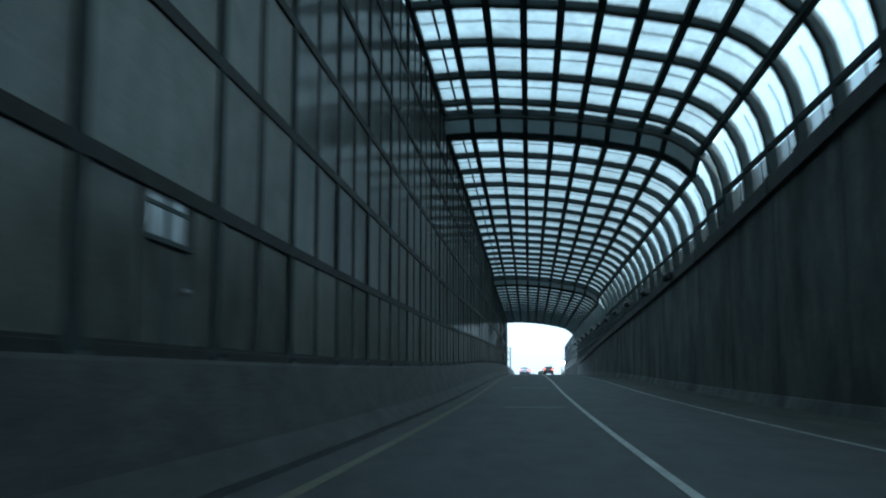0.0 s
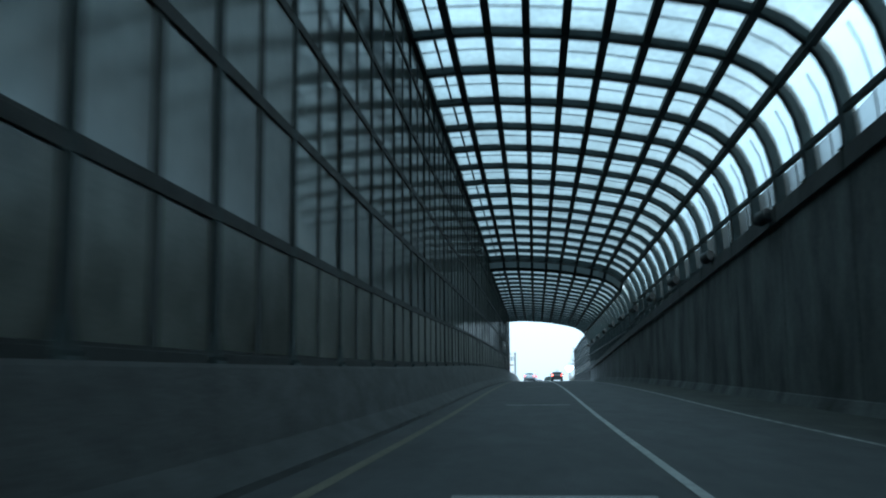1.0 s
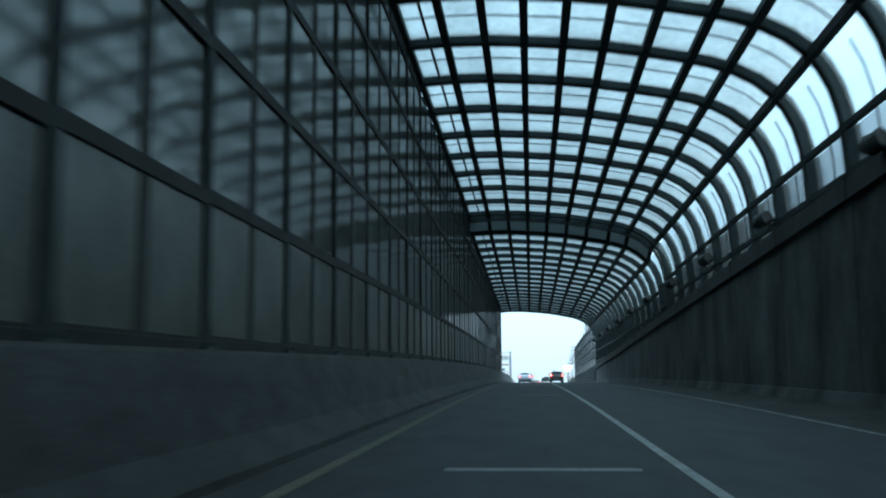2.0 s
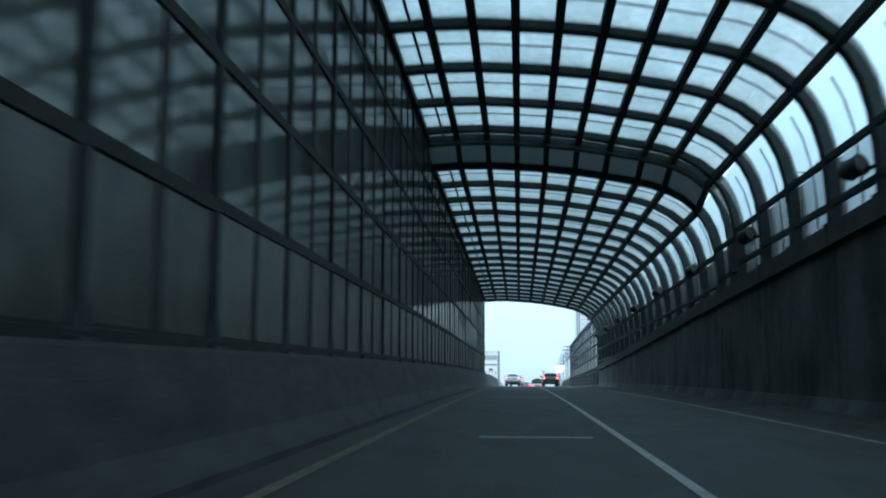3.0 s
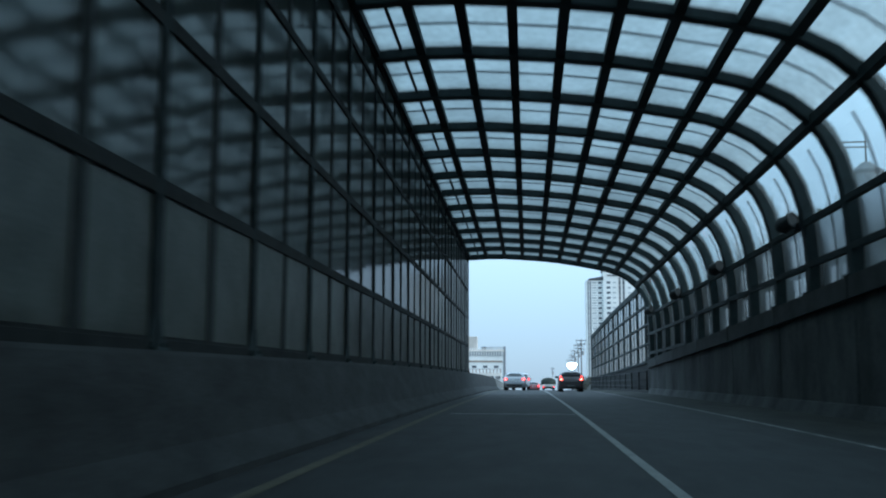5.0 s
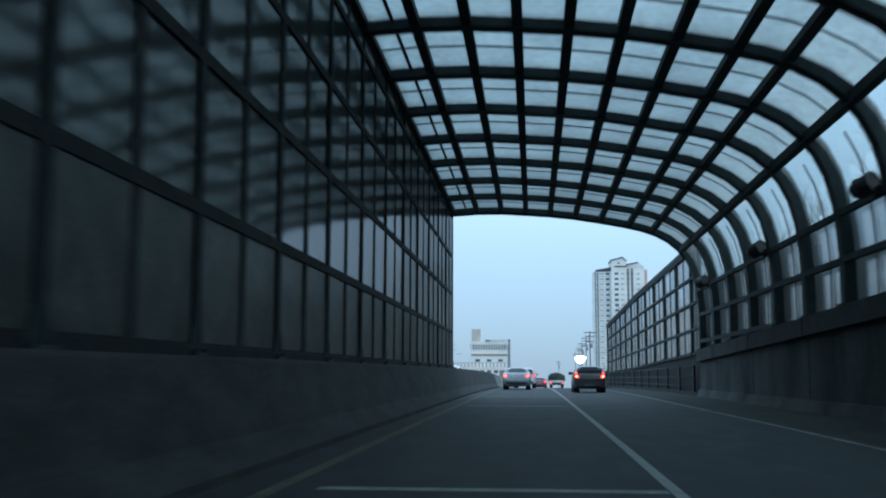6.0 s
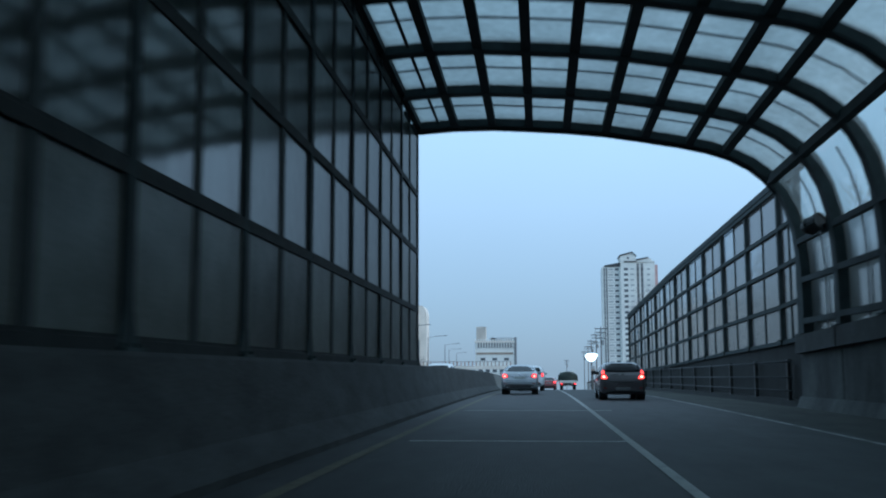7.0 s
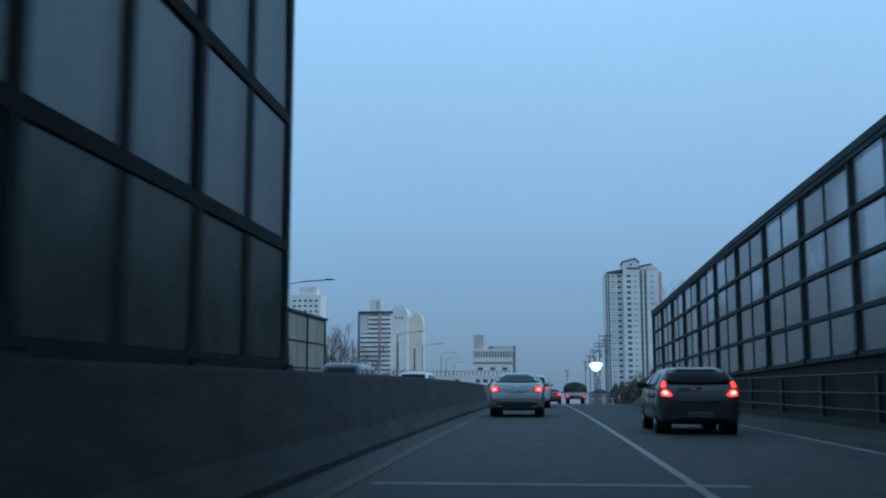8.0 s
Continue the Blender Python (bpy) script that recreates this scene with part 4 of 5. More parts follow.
def lamp(parent, shell, name, outline, mat, side, lift=0.012):
    return part(name, shell.drape([(side * a, b) for a, b in outline], "rear", lift), mat, parent, smooth=False)


def plate(parent, y, z, w=0.52, h=0.11, mat=None):
    p = part("number_plate", box(-w / 2, w / 2, y - 0.012, y + 0.02, z - h / 2, z + h / 2, 0.004), mat or PLATE, parent, "pale number plate with dark bars")
    bm = bmesh.new()
    for k in range(6):
        x = -w * 0.40 + k * w * 0.145 + (0.02 if k > 1 else 0)
        add_box(bm, x, x + w * 0.075, y - 0.016, y - 0.010, z - h * 0.28, z + h * 0.28)
    tagged(part("plate_bars", bm, PLATE_INK, p), kind="stuff")


def car(spec, label, at, turn=0.0, group=""):
    ob = thing(spec["name"], label, spec["category"], at, group, turn=turn)
    col = spec["paint"]
    shell = Shell(spec["body"], spec.get("round", 5), spec["belt"], spec["top"], spec["lean"])
    part("body", shell.mesh(), col, ob, smooth=True)
    for name, way in (("rear_window", "rear"), ("windscreen", "front")):
        lo, hi, wl, wh = spec[name]
        mid = (lo + hi) / 2
        pane = [(-wl, lo + 0.04), (-wl + 0.06, lo), (0, lo - 0.015), (wl - 0.06, lo), (wl, lo + 0.04), ((wl + wh) / 2, mid), (wh, hi - 0.03), (wh - 0.05, hi), (0, hi + 0.015), (-wh + 0.05, hi), (-wh, hi - 0.03), (-(wl + wh) / 2, mid)]
        part(name, shell.drape(pane, way, 0.03), CAR_GLASS, ob, smooth=True)
    for pane in spec["side_panes"]:
        for way in ("left", "right"):
            part("side_window", shell.drape(list(pane), way, 0.014), CAR_GLASS, ob, smooth=True)
    for way in ("left", "right"):
        for ya, yb in spec.get("doors", ()):
            for y in (ya, yb):
                part("door_seam", shell.drape([(y - 0.008, 0.32), (y + 0.008, 0.32), (y + 0.008, spec["belt"] - 0.06), (y - 0.008, spec["belt"] - 0.06)], way, 0.002), BLACK_TRIM, ob)
            part("door_handle", shell.drape([(ya + 0.06, spec["belt"] - 0.17), (ya + 0.24, spec["belt"] - 0.17), (ya + 0.24, spec["belt"] - 0.14), (ya + 0.06, spec["belt"] - 0.14)], way, 0.03), col, ob)
    if "skirt" in spec:
        part("rear_skirt", shell.drape(list(spec["skirt"]), "rear", 0.008), BLACK_TRIM, ob, smooth=True)
    wr, wx, wy0, wy1 = spec["wheels"]
    for x in (-wx, wx):
        for y in (wy0, wy1):
            wheel(ob, x, y, wr)
            bm = bmesh.new()
            add_tube(bm, [(x - math.copysign(0.22, x), y, wr + 0.02), (x + math.copysign(0.085, x), y, wr + 0.02)], wr + 0.055, 24)
            part("wheel_arch", bm, BLACK_TRIM, ob)
    mx, my, mz = spec["mirror"]
    for s in (-1, 1):
        bm = bmesh.new()
        loft_body(bm, [(my - 0.08, 0.07, mz - 0.05, mz + 0.05), (my - 0.06, 0.11, mz - 0.08, mz + 0.08), (my, 0.11, mz - 0.08, mz + 0.08), (my + 0.07, 0.06, mz - 0.05, mz + 0.05)], 3, 14)
        bmesh.ops.translate(bm, verts=bm.verts, vec=(s * (mx + 0.1), 0, 0))
        add_box(bm, s * mx - 0.06, s * mx + 0.06, my - 0.02, my + 0.03, mz - 0.07, mz - 0.03)
        part("side_mirror", bm, BLACK_TRIM if spec.get("dark_mirror") else col, ob, smooth=True)
    if spec.get("head_lamps"):
        for s in (-1, 1):
            x0, x1, z0, z1 = spec["head_lamps"]
            part("head_lamp", shell.drape([(s * x0, z0), (s * x1, z0 + 0.03), (s * x1, z1), (s * x0, z1 - 0.02)], "front", 0.01), HEAD_LENS, ob)
        part("grille", shell.drape([(-0.42, z0 - 0.06), (0.42, z0 - 0.06), (0.46, z1 - 0.05), (-0.46, z1 - 0.05)], "front", 0.008), BLACK_TRIM, ob)
    return ob, shell


HEAD_LENS = material("head_lamp_lens", (0.45, 0.47, 0.48), 0.12, 0.2, 4, 0.1, 0)

# ---- brown-grey hatchback in the other lane
HATCH_PAINT = paint("brown_grey_metallic_paint", (0.080, 0.070, 0.072), 0.3)
# the hatchback's plate lies in shadow; that shade is put into its grey
SHADED_PLATE = material("shaded_number_plate", (0.16, 0.16, 0.155), 0.6, 0, 6, 0.3, 0.05, 40)
hatch_spec = dict(
    name="hatchback", category="car", paint=HATCH_PAINT, round=6.5, belt=0.93, top=1.41, lean=0.24,
    body=((-2.06, 0.60, 0.36, 0.66), (-2.05, 0.68, 0.30, 0.74), (-2.02, 0.76, 0.25, 0.82), (-1.97, 0.80, 0.22, 0.99), (-1.92, 0.83, 0.21, 1.09), (-1.80, 0.845, 0.22, 1.20), (-1.65, 0.85, 0.21, 1.31),
          (-1.48, 0.85, 0.20, 1.385), (-1.2, 0.85, 0.20, 1.41), (-0.4, 0.85, 0.19, 1.415), (0.1, 0.85, 0.19, 1.40), (0.6, 0.85, 0.19, 1.27), (1.0, 0.85, 0.19, 1.12), (1.25, 0.845, 0.20, 1.0),
          (1.45, 0.84, 0.20, 0.94), (1.8, 0.80, 0.22, 0.83), (1.98, 0.72, 0.25, 0.68), (2.05, 0.60, 0.30, 0.58)),
    rear_window=(1.06, 1.345, 0.66, 0.61), windscreen=(1.02, 1.33, 0.68, 0.53),
    side_panes=(((-1.55, 1.06), (-1.05, 1.02), (-0.35, 1.0), (-0.35, 1.30), (-1.0, 1.31), (-1.4, 1.25)), ((-0.28, 1.0), (0.62, 0.99), (0.9, 1.0), (0.35, 1.25), (0.0, 1.305), (-0.28, 1.305))),
    doors=((-1.05, -0.31), (-0.29, 0.78)), skirt=((-0.64, 0.33), (-0.55, 0.27), (0.55, 0.27), (0.64, 0.33), (0.56, 0.37), (-0.56, 0.37)),
    wheels=(0.30, 0.755, -1.28, 1.27), mirror=(0.83, 0.65, 1.02), dark_mirror=True)
hatch, hs = car(hatch_spec, "brown-grey metallic hatchback with lit red tail lamps on the road", (2.98, 10.6, road_at(10.6)))
for s in (-1, 1):
    hous = lamp(hatch, hs, "tail_lamp", [(0.53, 0.81), (0.63, 0.765), (0.80, 0.79), (0.815, 0.90), (0.79, 1.03), (0.72, 1.13), (0.66, 1.12), (0.65, 1.00), (0.60, 0.92)], LAMP_RED, s, 0.016)
    hous["label"] = "lit red tail lamp"
    lamp(hous, hs, "lit_lens", [(0.67, 0.985), (0.74, 0.97), (0.78, 0.99), (0.755, 1.07), (0.72, 1.115), (0.67, 1.105)], LAMP_LIT, s, 0.024)
    lamp(hous, hs, "lit_lens", [(0.55, 0.815), (0.63, 0.785), (0.775, 0.805), (0.785, 0.885), (0.72, 0.945), (0.64, 0.935)], LAMP_LIT, s, 0.024)
    lamp(hous, hs, "lit_core", [(0.63, 0.84), (0.72, 0.835), (0.75, 0.87), (0.72, 0.91), (0.67, 0.905)], LAMP_CORE, s, 0.032)
    lamp(hatch, hs, "reflector", [(0.60, 0.43), (0.72, 0.45), (0.72, 0.48), (0.60, 0.47)], LAMP_RED, s, 0.014)
plate(hatch, -2.085, 0.42, mat=SHADED_PLATE)
part("boot_seam", hs.drape([(-0.60, 0.70), (-0.3, 0.655), (0.3, 0.655), (0.60, 0.70), (0.59, 0.718), (0.3, 0.672), (-0.3, 0.672), (-0.59, 0.718)], "rear", 0.006), BLACK_TRIM, hatch)
part("crease", hs.drape([(-0.52, 0.885), (0.52, 0.885), (0.50, 0.91), (-0.50, 0.91)], "rear", 0.012), HATCH_PAINT, hatch)
part("badge", hs.drape([(0.055 * math.cos(a), 0.965 + 0.032 * math.sin(a)) for a in [math.pi * i / 6 for i in range(12)]], "rear", 0.012, 1), DARK_METAL, hatch, "plain dark oval badge", smooth=True)
bm = bmesh.new()
for k in range(4):
    add_box(bm, -0.42 + 0.065 * k, -0.375 + 0.065 * k, -2.02, -1.95, 0.945, 0.965)
tagged(part("badge_bars", bm, CHROME, hatch), kind="stuff")
bm = bmesh.new()
add_prism(bm, [(-1.62, 1.352), (-1.58, 1.372), (-1.46, 1.405), (-1.25, 1.412), (-1.45, 1.35)], "x", -0.40, 0.40)
part("spoiler", bm, HATCH_PAINT, hatch)
bm = bmesh.new()
for k in range(5):
    add_box(bm, -0.16 + 0.07 * k, -0.13 + 0.07 * k, -2.075, -2.03, 0.53, 0.55)
tagged(part("plate_lamp", bm, CHROME, hatch), kind="stuff")

# ---- silver saloon ahead in the own lane
SILVER = paint("silver_blue_metallic_paint", (0.31, 0.33, 0.35), 0.5)
CLEAN_PLATE = material("clean_number_plate", (0.55, 0.57, 0.55), 0.4, 0, 4, 0.1, 0)
sedan_spec = dict(
    name="saloon_car", category="car", paint=SILVER, round=6.0, belt=1.0, top=1.48, lean=0.28,
    body=((-2.37, 0.70, 0.42, 0.60), (-2.36, 0.78, 0.36, 0.68), (-2.32, 0.84, 0.31, 0.80), (-2.28, 0.87, 0.28, 1.02), (-2.22, 0.89, 0.25, 1.10), (-2.0, 0.905, 0.22, 1.12), (-1.72, 0.91, 0.21, 1.14), (-1.5, 0.91, 0.21, 1.22),
          (-1.05, 0.91, 0.21, 1.40), (-0.6, 0.91, 0.20, 1.47), (0.0, 0.91, 0.20, 1.47), (0.45, 0.91, 0.20, 1.36), (0.95, 0.91, 0.20, 1.12), (1.2, 0.90, 0.2, 1.02), (1.5, 0.89, 0.21, 0.97), (2.1, 0.84, 0.24, 0.84), (2.30, 0.76, 0.28, 0.70), (2.38, 0.6, 0.34, 0.6)),
    rear_window=(1.15, 1.415, 0.76, 0.60), windscreen=(1.06, 1.40, 0.70, 0.55),
    side_panes=(((-1.3, 1.09), (-1.0, 1.05), (-0.35, 1.03), (-0.35, 1.39), (-0.8, 1.375), (-1.15, 1.25)), ((-0.28, 1.03), (0.6, 1.02), (0.85, 1.04), (0.3, 1.32), (0.0, 1.39), (-0.28, 1.39))),
    doors=((-1.15, -0.31), (-0.29, 0.82)), skirt=((-0.72, 0.46), (-0.6, 0.36), (0.6, 0.36), (0.72, 0.46), (0.6, 0.52), (-0.6, 0.52)), head_lamps=(0.5, 0.78, 0.62, 0.74),
    wheels=(0.33, 0.80, -1.42, 1.42), mirror=(0.88, 0.75, 1.05))
sedan, ss = car(sedan_spec, "silver-blue saloon car with lit red tail lamps on the road", (-1.08, 22.7, road_at(22.7)))
for s in (-1, 1):
    hous = lamp(sedan, ss, "tail_lamp", [(0.52, 0.86), (0.80, 0.81), (0.85, 0.90), (0.825, 1.04), (0.62, 1.03)], LAMP_RED, s, 0.016)
    hous["label"] = "lit red tail lamp"
    lamp(hous, ss, "lit_lens", [(0.58, 0.87), (0.79, 0.825), (0.838, 0.91), (0.81, 1.02), (0.64, 1.01)], LAMP_BRAKE, s, 0.024)
    lamp(hous, ss, "lit_core", [(0.67, 0.885), (0.76, 0.875), (0.78, 0.93), (0.74, 0.955), (0.68, 0.95)], LAMP_BRAKE_CORE, s, 0.032)
    lamp(sedan, ss, "reflector", [(0.62, 0.54), (0.76, 0.55), (0.76, 0.58), (0.62, 0.57)], LAMP_RED, s)
    part("exhaust_tip", box(s * 0.58 - 0.09, s * 0.58 + 0.09, -2.38, -2.25, 0.34, 0.40, 0.015), CHROME, sedan)
plate(sedan, -2.335, 0.83, mat=CLEAN_PLATE)
part("chrome_strip", ss.drape([(-0.46, 0.905), (0.46, 0.905), (0.44, 0.935), (-0.44, 0.935)], "rear", 0.016), CHROME, sedan)
part("badge", ss.drape([(0.06 * math.cos(a), 1.0 + 0.045 * math.sin(a)) for a in [math.pi * i / 6 for i in range(12)]], "rear", 0.016, 1), CHROME, sedan, "plain oval chrome badge", smooth=True)
part("boot_seam", ss.drape([(-0.74, 0.70), (0.74, 0.70), (0.74, 0.715), (-0.74, 0.715)], "rear", 0.004), BLACK_TRIM, sedan)
part("number_recess", ss.drape([(-0.40, 0.76), (0.40, 0.76), (0.45, 0.895), (-0.45, 0.895)], "rear", 0.003), SILVER, sedan)

# ---- white utility car further on
WHITE_PAINT = paint("white_paint", (0.60, 0.61, 0.62), 0.0)
suv_spec = dict(
    name="utility_car", category="car", paint=WHITE_PAINT, round=5, belt=1.1, top=1.68, lean=0.22,
    body=((-2.24, 0.70, 0.45, 0.66), (-2.23, 0.80, 0.40, 0.74), (-2.19, 0.86, 0.35, 0.95), (-2.15, 0.89, 0.32, 1.15), (-2.05, 0.91, 0.30, 1.35), (-1.88, 0.92, 0.28, 1.56), (-1.7, 0.92, 0.28, 1.64), (-1.2, 0.92, 0.28, 1.68),
          (0.0, 0.92, 0.28, 1.67), (0.45, 0.92, 0.28, 1.54), (0.95, 0.92, 0.28, 1.22), (1.2, 0.91, 0.28, 1.10), (1.5, 0.90, 0.28, 1.04), (2.0, 0.86, 0.30, 0.94), (2.18, 0.77, 0.34, 0.8), (2.25, 0.6, 0.4, 0.7)),
    rear_window=(1.20, 1.56, 0.68, 0.58), windscreen=(1.16, 1.58, 0.70, 0.58),
    side_panes=(((-1.85, 1.22), (-1.35, 1.17), (-1.35, 1.55), (-1.7, 1.5)), ((-1.28, 1.17), (-0.4, 1.15), (-0.4, 1.57), (-1.28, 1.56)), ((-0.32, 1.15), (0.9, 1.13), (0.3, 1.50), (0.0, 1.57), (-0.32, 1.57))),
    doors=((-1.3, -0.37), (-0.35, 0.8)), skirt=((-0.70, 0.48), (-0.6, 0.42), (0.6, 0.42), (0.70, 0.48), (0.6, 0.58), (-0.6, 0.58)), head_lamps=(0.5, 0.8, 0.72, 0.86),
    wheels=(0.35, 0.80, -1.32, 1.34), mirror=(0.90, 0.75, 1.15))
suv, us = car(suv_spec, "white utility car with lit red tail lamps on the road", (-0.7, 40.4, road_at(40.4)))
for s in (-1, 1):
    hous = lamp(suv, us, "tail_lamp", [(0.66, 0.95), (0.85, 0.95), (0.83, 1.25), (0.70, 1.25)], LAMP_RED, s)
    lamp(hous, us, "lit_lens", [(0.69, 0.98), (0.83, 0.98), (0.81, 1.20), (0.72, 1.20)], LAMP_BRAKE, s, 0.022)
plate(suv, -2.235, 0.72)

# ---- red car
RED_PAINT = paint("dull_red_paint", (0.20, 0.028, 0.028), 0.2)
red_spec = dict(sedan_spec, name="saloon_car", paint=RED_PAINT)
red_car, rs = car(red_spec, "dull red saloon car with lit tail lamps on the road", (0.8, 86.0, road_at(86)))
for s in (-1, 1):
    lamp(red_car, rs, "tail_lamp", [(0.50, 0.86), (0.80, 0.82), (0.845, 0.90), (0.82, 1.02), (0.60, 1.0)], LAMP_BRAKE, s, 0.02)
plate(red_car, -2.335, 0.83)

# ---- small lorry with a tarpaulin
TARP = material("dark_green_tarpaulin", (0.022, 0.034, 0.029), 0.8, 0, 2.0, 0.35, 0.6, 4)
LORRY_WHITE = material("dirty_white_lorry_paint", (0.55, 0.55, 0.52), 0.5, 0, 1.5, 0.25, 0.1, 30)
lorry = thing("lorry", "small white lorry with a dark green tarpaulin load on the road", "lorry", (2.8, 79.6, road_at(79.6)))
part("tailgate", box(-0.88, 0.88, -2.55, -2.48, 0.74, 1.02, 0.02), LORRY_WHITE, lorry)
for s in (-1, 1):
    part("side_board", box(s * 0.86 - 0.03, s * 0.86 + 0.03, -2.48, 0.9, 0.80, 1.28), LORRY_WHITE, lorry)
    hl = part("tail_lamp", box(s * 0.66 - 0.14, s * 0.66 + 0.14, -2.56, -2.46, 0.60, 0.74, 0.01), LAMP_RED, lorry)
    part("lit_lens", box(s * 0.70 - 0.09, s * 0.70 + 0.09, -2.575, -2.55, 0.615, 0.725), LAMP_BRAKE, hl)
    wheel(lorry, s * 0.66, -1.5, 0.34, 0.32)
    wheel(lorry, s * 0.68, 1.7, 0.34, 0.2)
part("load_bed", box(-0.86, 0.86, -2.5, 0.95, 0.72, 0.80), LORRY_WHITE, lorry)
part("chassis", box(-0.35, 0.35, -2.3, 2.4, 0.45, 0.72), BLACK_TRIM, lorry)
bm = bmesh.new()
tarp_rng = random.Random(4)
rows = []
for i in range(12):
    y = -2.52 + 3.4 * i / 11
    end = 0.82 if i in (0, 11) else 1.0
    rows.append([bm.verts.new((1.07 * math.cos(a) * (1.02 if 0.3 < a < 2.8 else 0.96), y, 0.98 + end * 0.95 * max(0, math.sin(a)) ** 0.7 + tarp_rng.uniform(-0.03, 0.03))) for a in
                 [math.pi * j / 14 for j in range(15)]])
for a, b in zip(rows, rows[1:]):
    for j in range(14):
        bm.faces.new((a[j], a[j + 1], b[j + 1], b[j]))
bm.faces.new(rows[0])
bm.faces.new(rows[-1][::-1])
part("tarpaulin", bm, TARP, lorry, "dark green tarpaulin cover", smooth=True)
part("cab", hull((0.85, 1.0, 2.6), (0.78, 1.1, 2.25), 0.55, 1.95, 0.08), LORRY_WHITE, lorry, smooth=True)
plate(lorry, -2.56, 0.52, 0.40, 0.12)
part("bumper_bar", box(-0.86, 0.86, -2.52, -2.44, 0.44, 0.56, 0.01), BLACK_TRIM, lorry)

# ---- vans and cars of the opposite carriageway, facing the other way
NAVY = paint("dark_blue_grey_paint", (0.05, 0.06, 0.075), 0.4)
van_spec = dict(
    name="van", category="van", paint=NAVY, round=6, belt=1.1, top=1.97, lean=0.15,
    body=((-2.52, 0.74, 0.42, 0.70), (-2.50, 0.84, 0.36, 0.9), (-2.47, 0.90, 0.32, 1.3), (-2.42, 0.92, 0.3, 1.75), (-2.3, 0.94, 0.29, 1.92), (-2.0, 0.95, 0.28, 1.97), (0.9, 0.95, 0.28, 1.96), (1.2, 0.95, 0.28, 1.84),
          (1.75, 0.95, 0.28, 1.30), (1.95, 0.94, 0.29, 1.14), (2.3, 0.90, 0.31, 1.02), (2.46, 0.82, 0.34, 0.85), (2.52, 0.7, 0.4, 0.72)),
    rear_window=(1.2, 1.75, 0.72, 0.64), windscreen=(1.22, 1.80, 0.76, 0.66),
    side_panes=(((-2.2, 1.2), (-1.2, 1.2), (-1.2, 1.75), (-2.15, 1.75)), ((-1.1, 1.2), (0.2, 1.2), (0.2, 1.75), (-1.1, 1.75)), ((0.3, 1.2), (1.6, 1.22), (1.05, 1.72), (0.3, 1.75))),
    doors=((0.25, 1.5),), head_lamps=(0.5, 0.84, 0.78, 0.98), wheels=(0.34, 0.84, -1.6, 1.6), mirror=(0.95, 1.5, 1.2))
car(van_spec, "dark blue-grey van on the opposite carriageway", (-8.3, 28.5, road_at(28.5)), 180)
car(dict(van_spec, paint=WHITE_PAINT), "white van on the opposite carriageway", (-7.4, 45.0, road_at(45)), 180)
car(dict(suv_spec, paint=SILVER), "silver utility car on the opposite carriageway", (-8.3, 62.0, road_at(62)), 180)
car(dict(sedan_spec, paint=WHITE_PAINT), "white saloon car on the opposite carriageway", (-4.9, 60.0, road_at(60)), 180)


# ---------------------------------------------------------------- buildings
FACADE = material("off_white_facade", (0.78, 0.78, 0.75), 0.9, 0, 0.12, 0.12, 0.1, 2)
FACADE_WARM = material("warm_white_facade", (0.76, 0.70, 0.64), 0.9, 0, 0.12, 0.12, 0.1, 2)
FACADE_GREY = material("grey_facade", (0.36, 0.37, 0.38), 0.9, 0, 0.15, 0.15, 0.1, 2)
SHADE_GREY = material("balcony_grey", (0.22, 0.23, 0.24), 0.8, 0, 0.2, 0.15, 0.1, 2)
MID_GREY = material("balcony_window_grey", (0.28, 0.29, 0.30), 0.5, 0, 0.3, 0.25, 0.1, 2)
BRICK_RED = material("red_brick_band", (0.34, 0.16, 0.12), 0.9, 0, 0.3, 0.15, 0.1, 3)
PINK_FACADE = material("dull_pink_facade", (0.52, 0.34, 0.33), 0.9, 0, 0.3, 0.15, 0.1, 3)
WINDOW = material("grey_window_glass", (0.12, 0.135, 0.15), 0.25, 0, 0.5, 0.3, 0)
PALE_PANE = material("pale_window_glass", (0.42, 0.44, 0.45), 0.3, 0, 0.5, 0.25, 0)
BEIGE = material("beige_grey_plaster", (0.50, 0.46, 0.42), 0.9, 0, 0.2, 0.15, 0.1, 3)
BROWN_BAND = material("brown_cladding_band", (0.36, 0.28, 0.23), 0.9, 0, 0.3, 0.15, 0.1, 3)
ROOF_DARK = material("dark_roof", (0.07, 0.075, 0.08), 0.8, 0, 0.3, 0.2, 0.1, 3)


def windows(parent, x0, x1, y, z0, z1, cols, rows, w, h, mat=WINDOW):
    me = mesh_of(box(-w / 2, w / 2, -0.12, 0.06, -h / 2, h / 2), "window", mat)
    for i in range(cols):
        for j in range(rows):
            ob = part("window", me, None, parent)
            ob.location = (x0 + (x1 - x0) * (i + 0.5) / cols, y, z0 + (z1 - z0) * (j + 0.5) / rows)


# tall slab tower
TY = 472
tz = road_at(TY)
tower = thing("apartment_tower", "tall off-white apartment tower with rows of small windows", "apartment tower", (0.25, 25, -0.75))
part("wall", box(32.4, 41.6, TY, TY + 14, tz, 55.4), FACADE, tower)
part("wall", box(41.6, 49.5, TY - 1.2, TY + 14, tz, 60.9), FACADE, tower)
part("wall", box(49.5, 59.3, TY + 0.4, TY + 14, tz, 57.6), FACADE, tower)
# warm low light on the right end is put into this wall's pink
part("wall", box(59.3, 60.9, TY + 2.0, TY + 14, tz, 56.4), PINK_FACADE, tower, "end bay with its warm side light put into a dull pink")
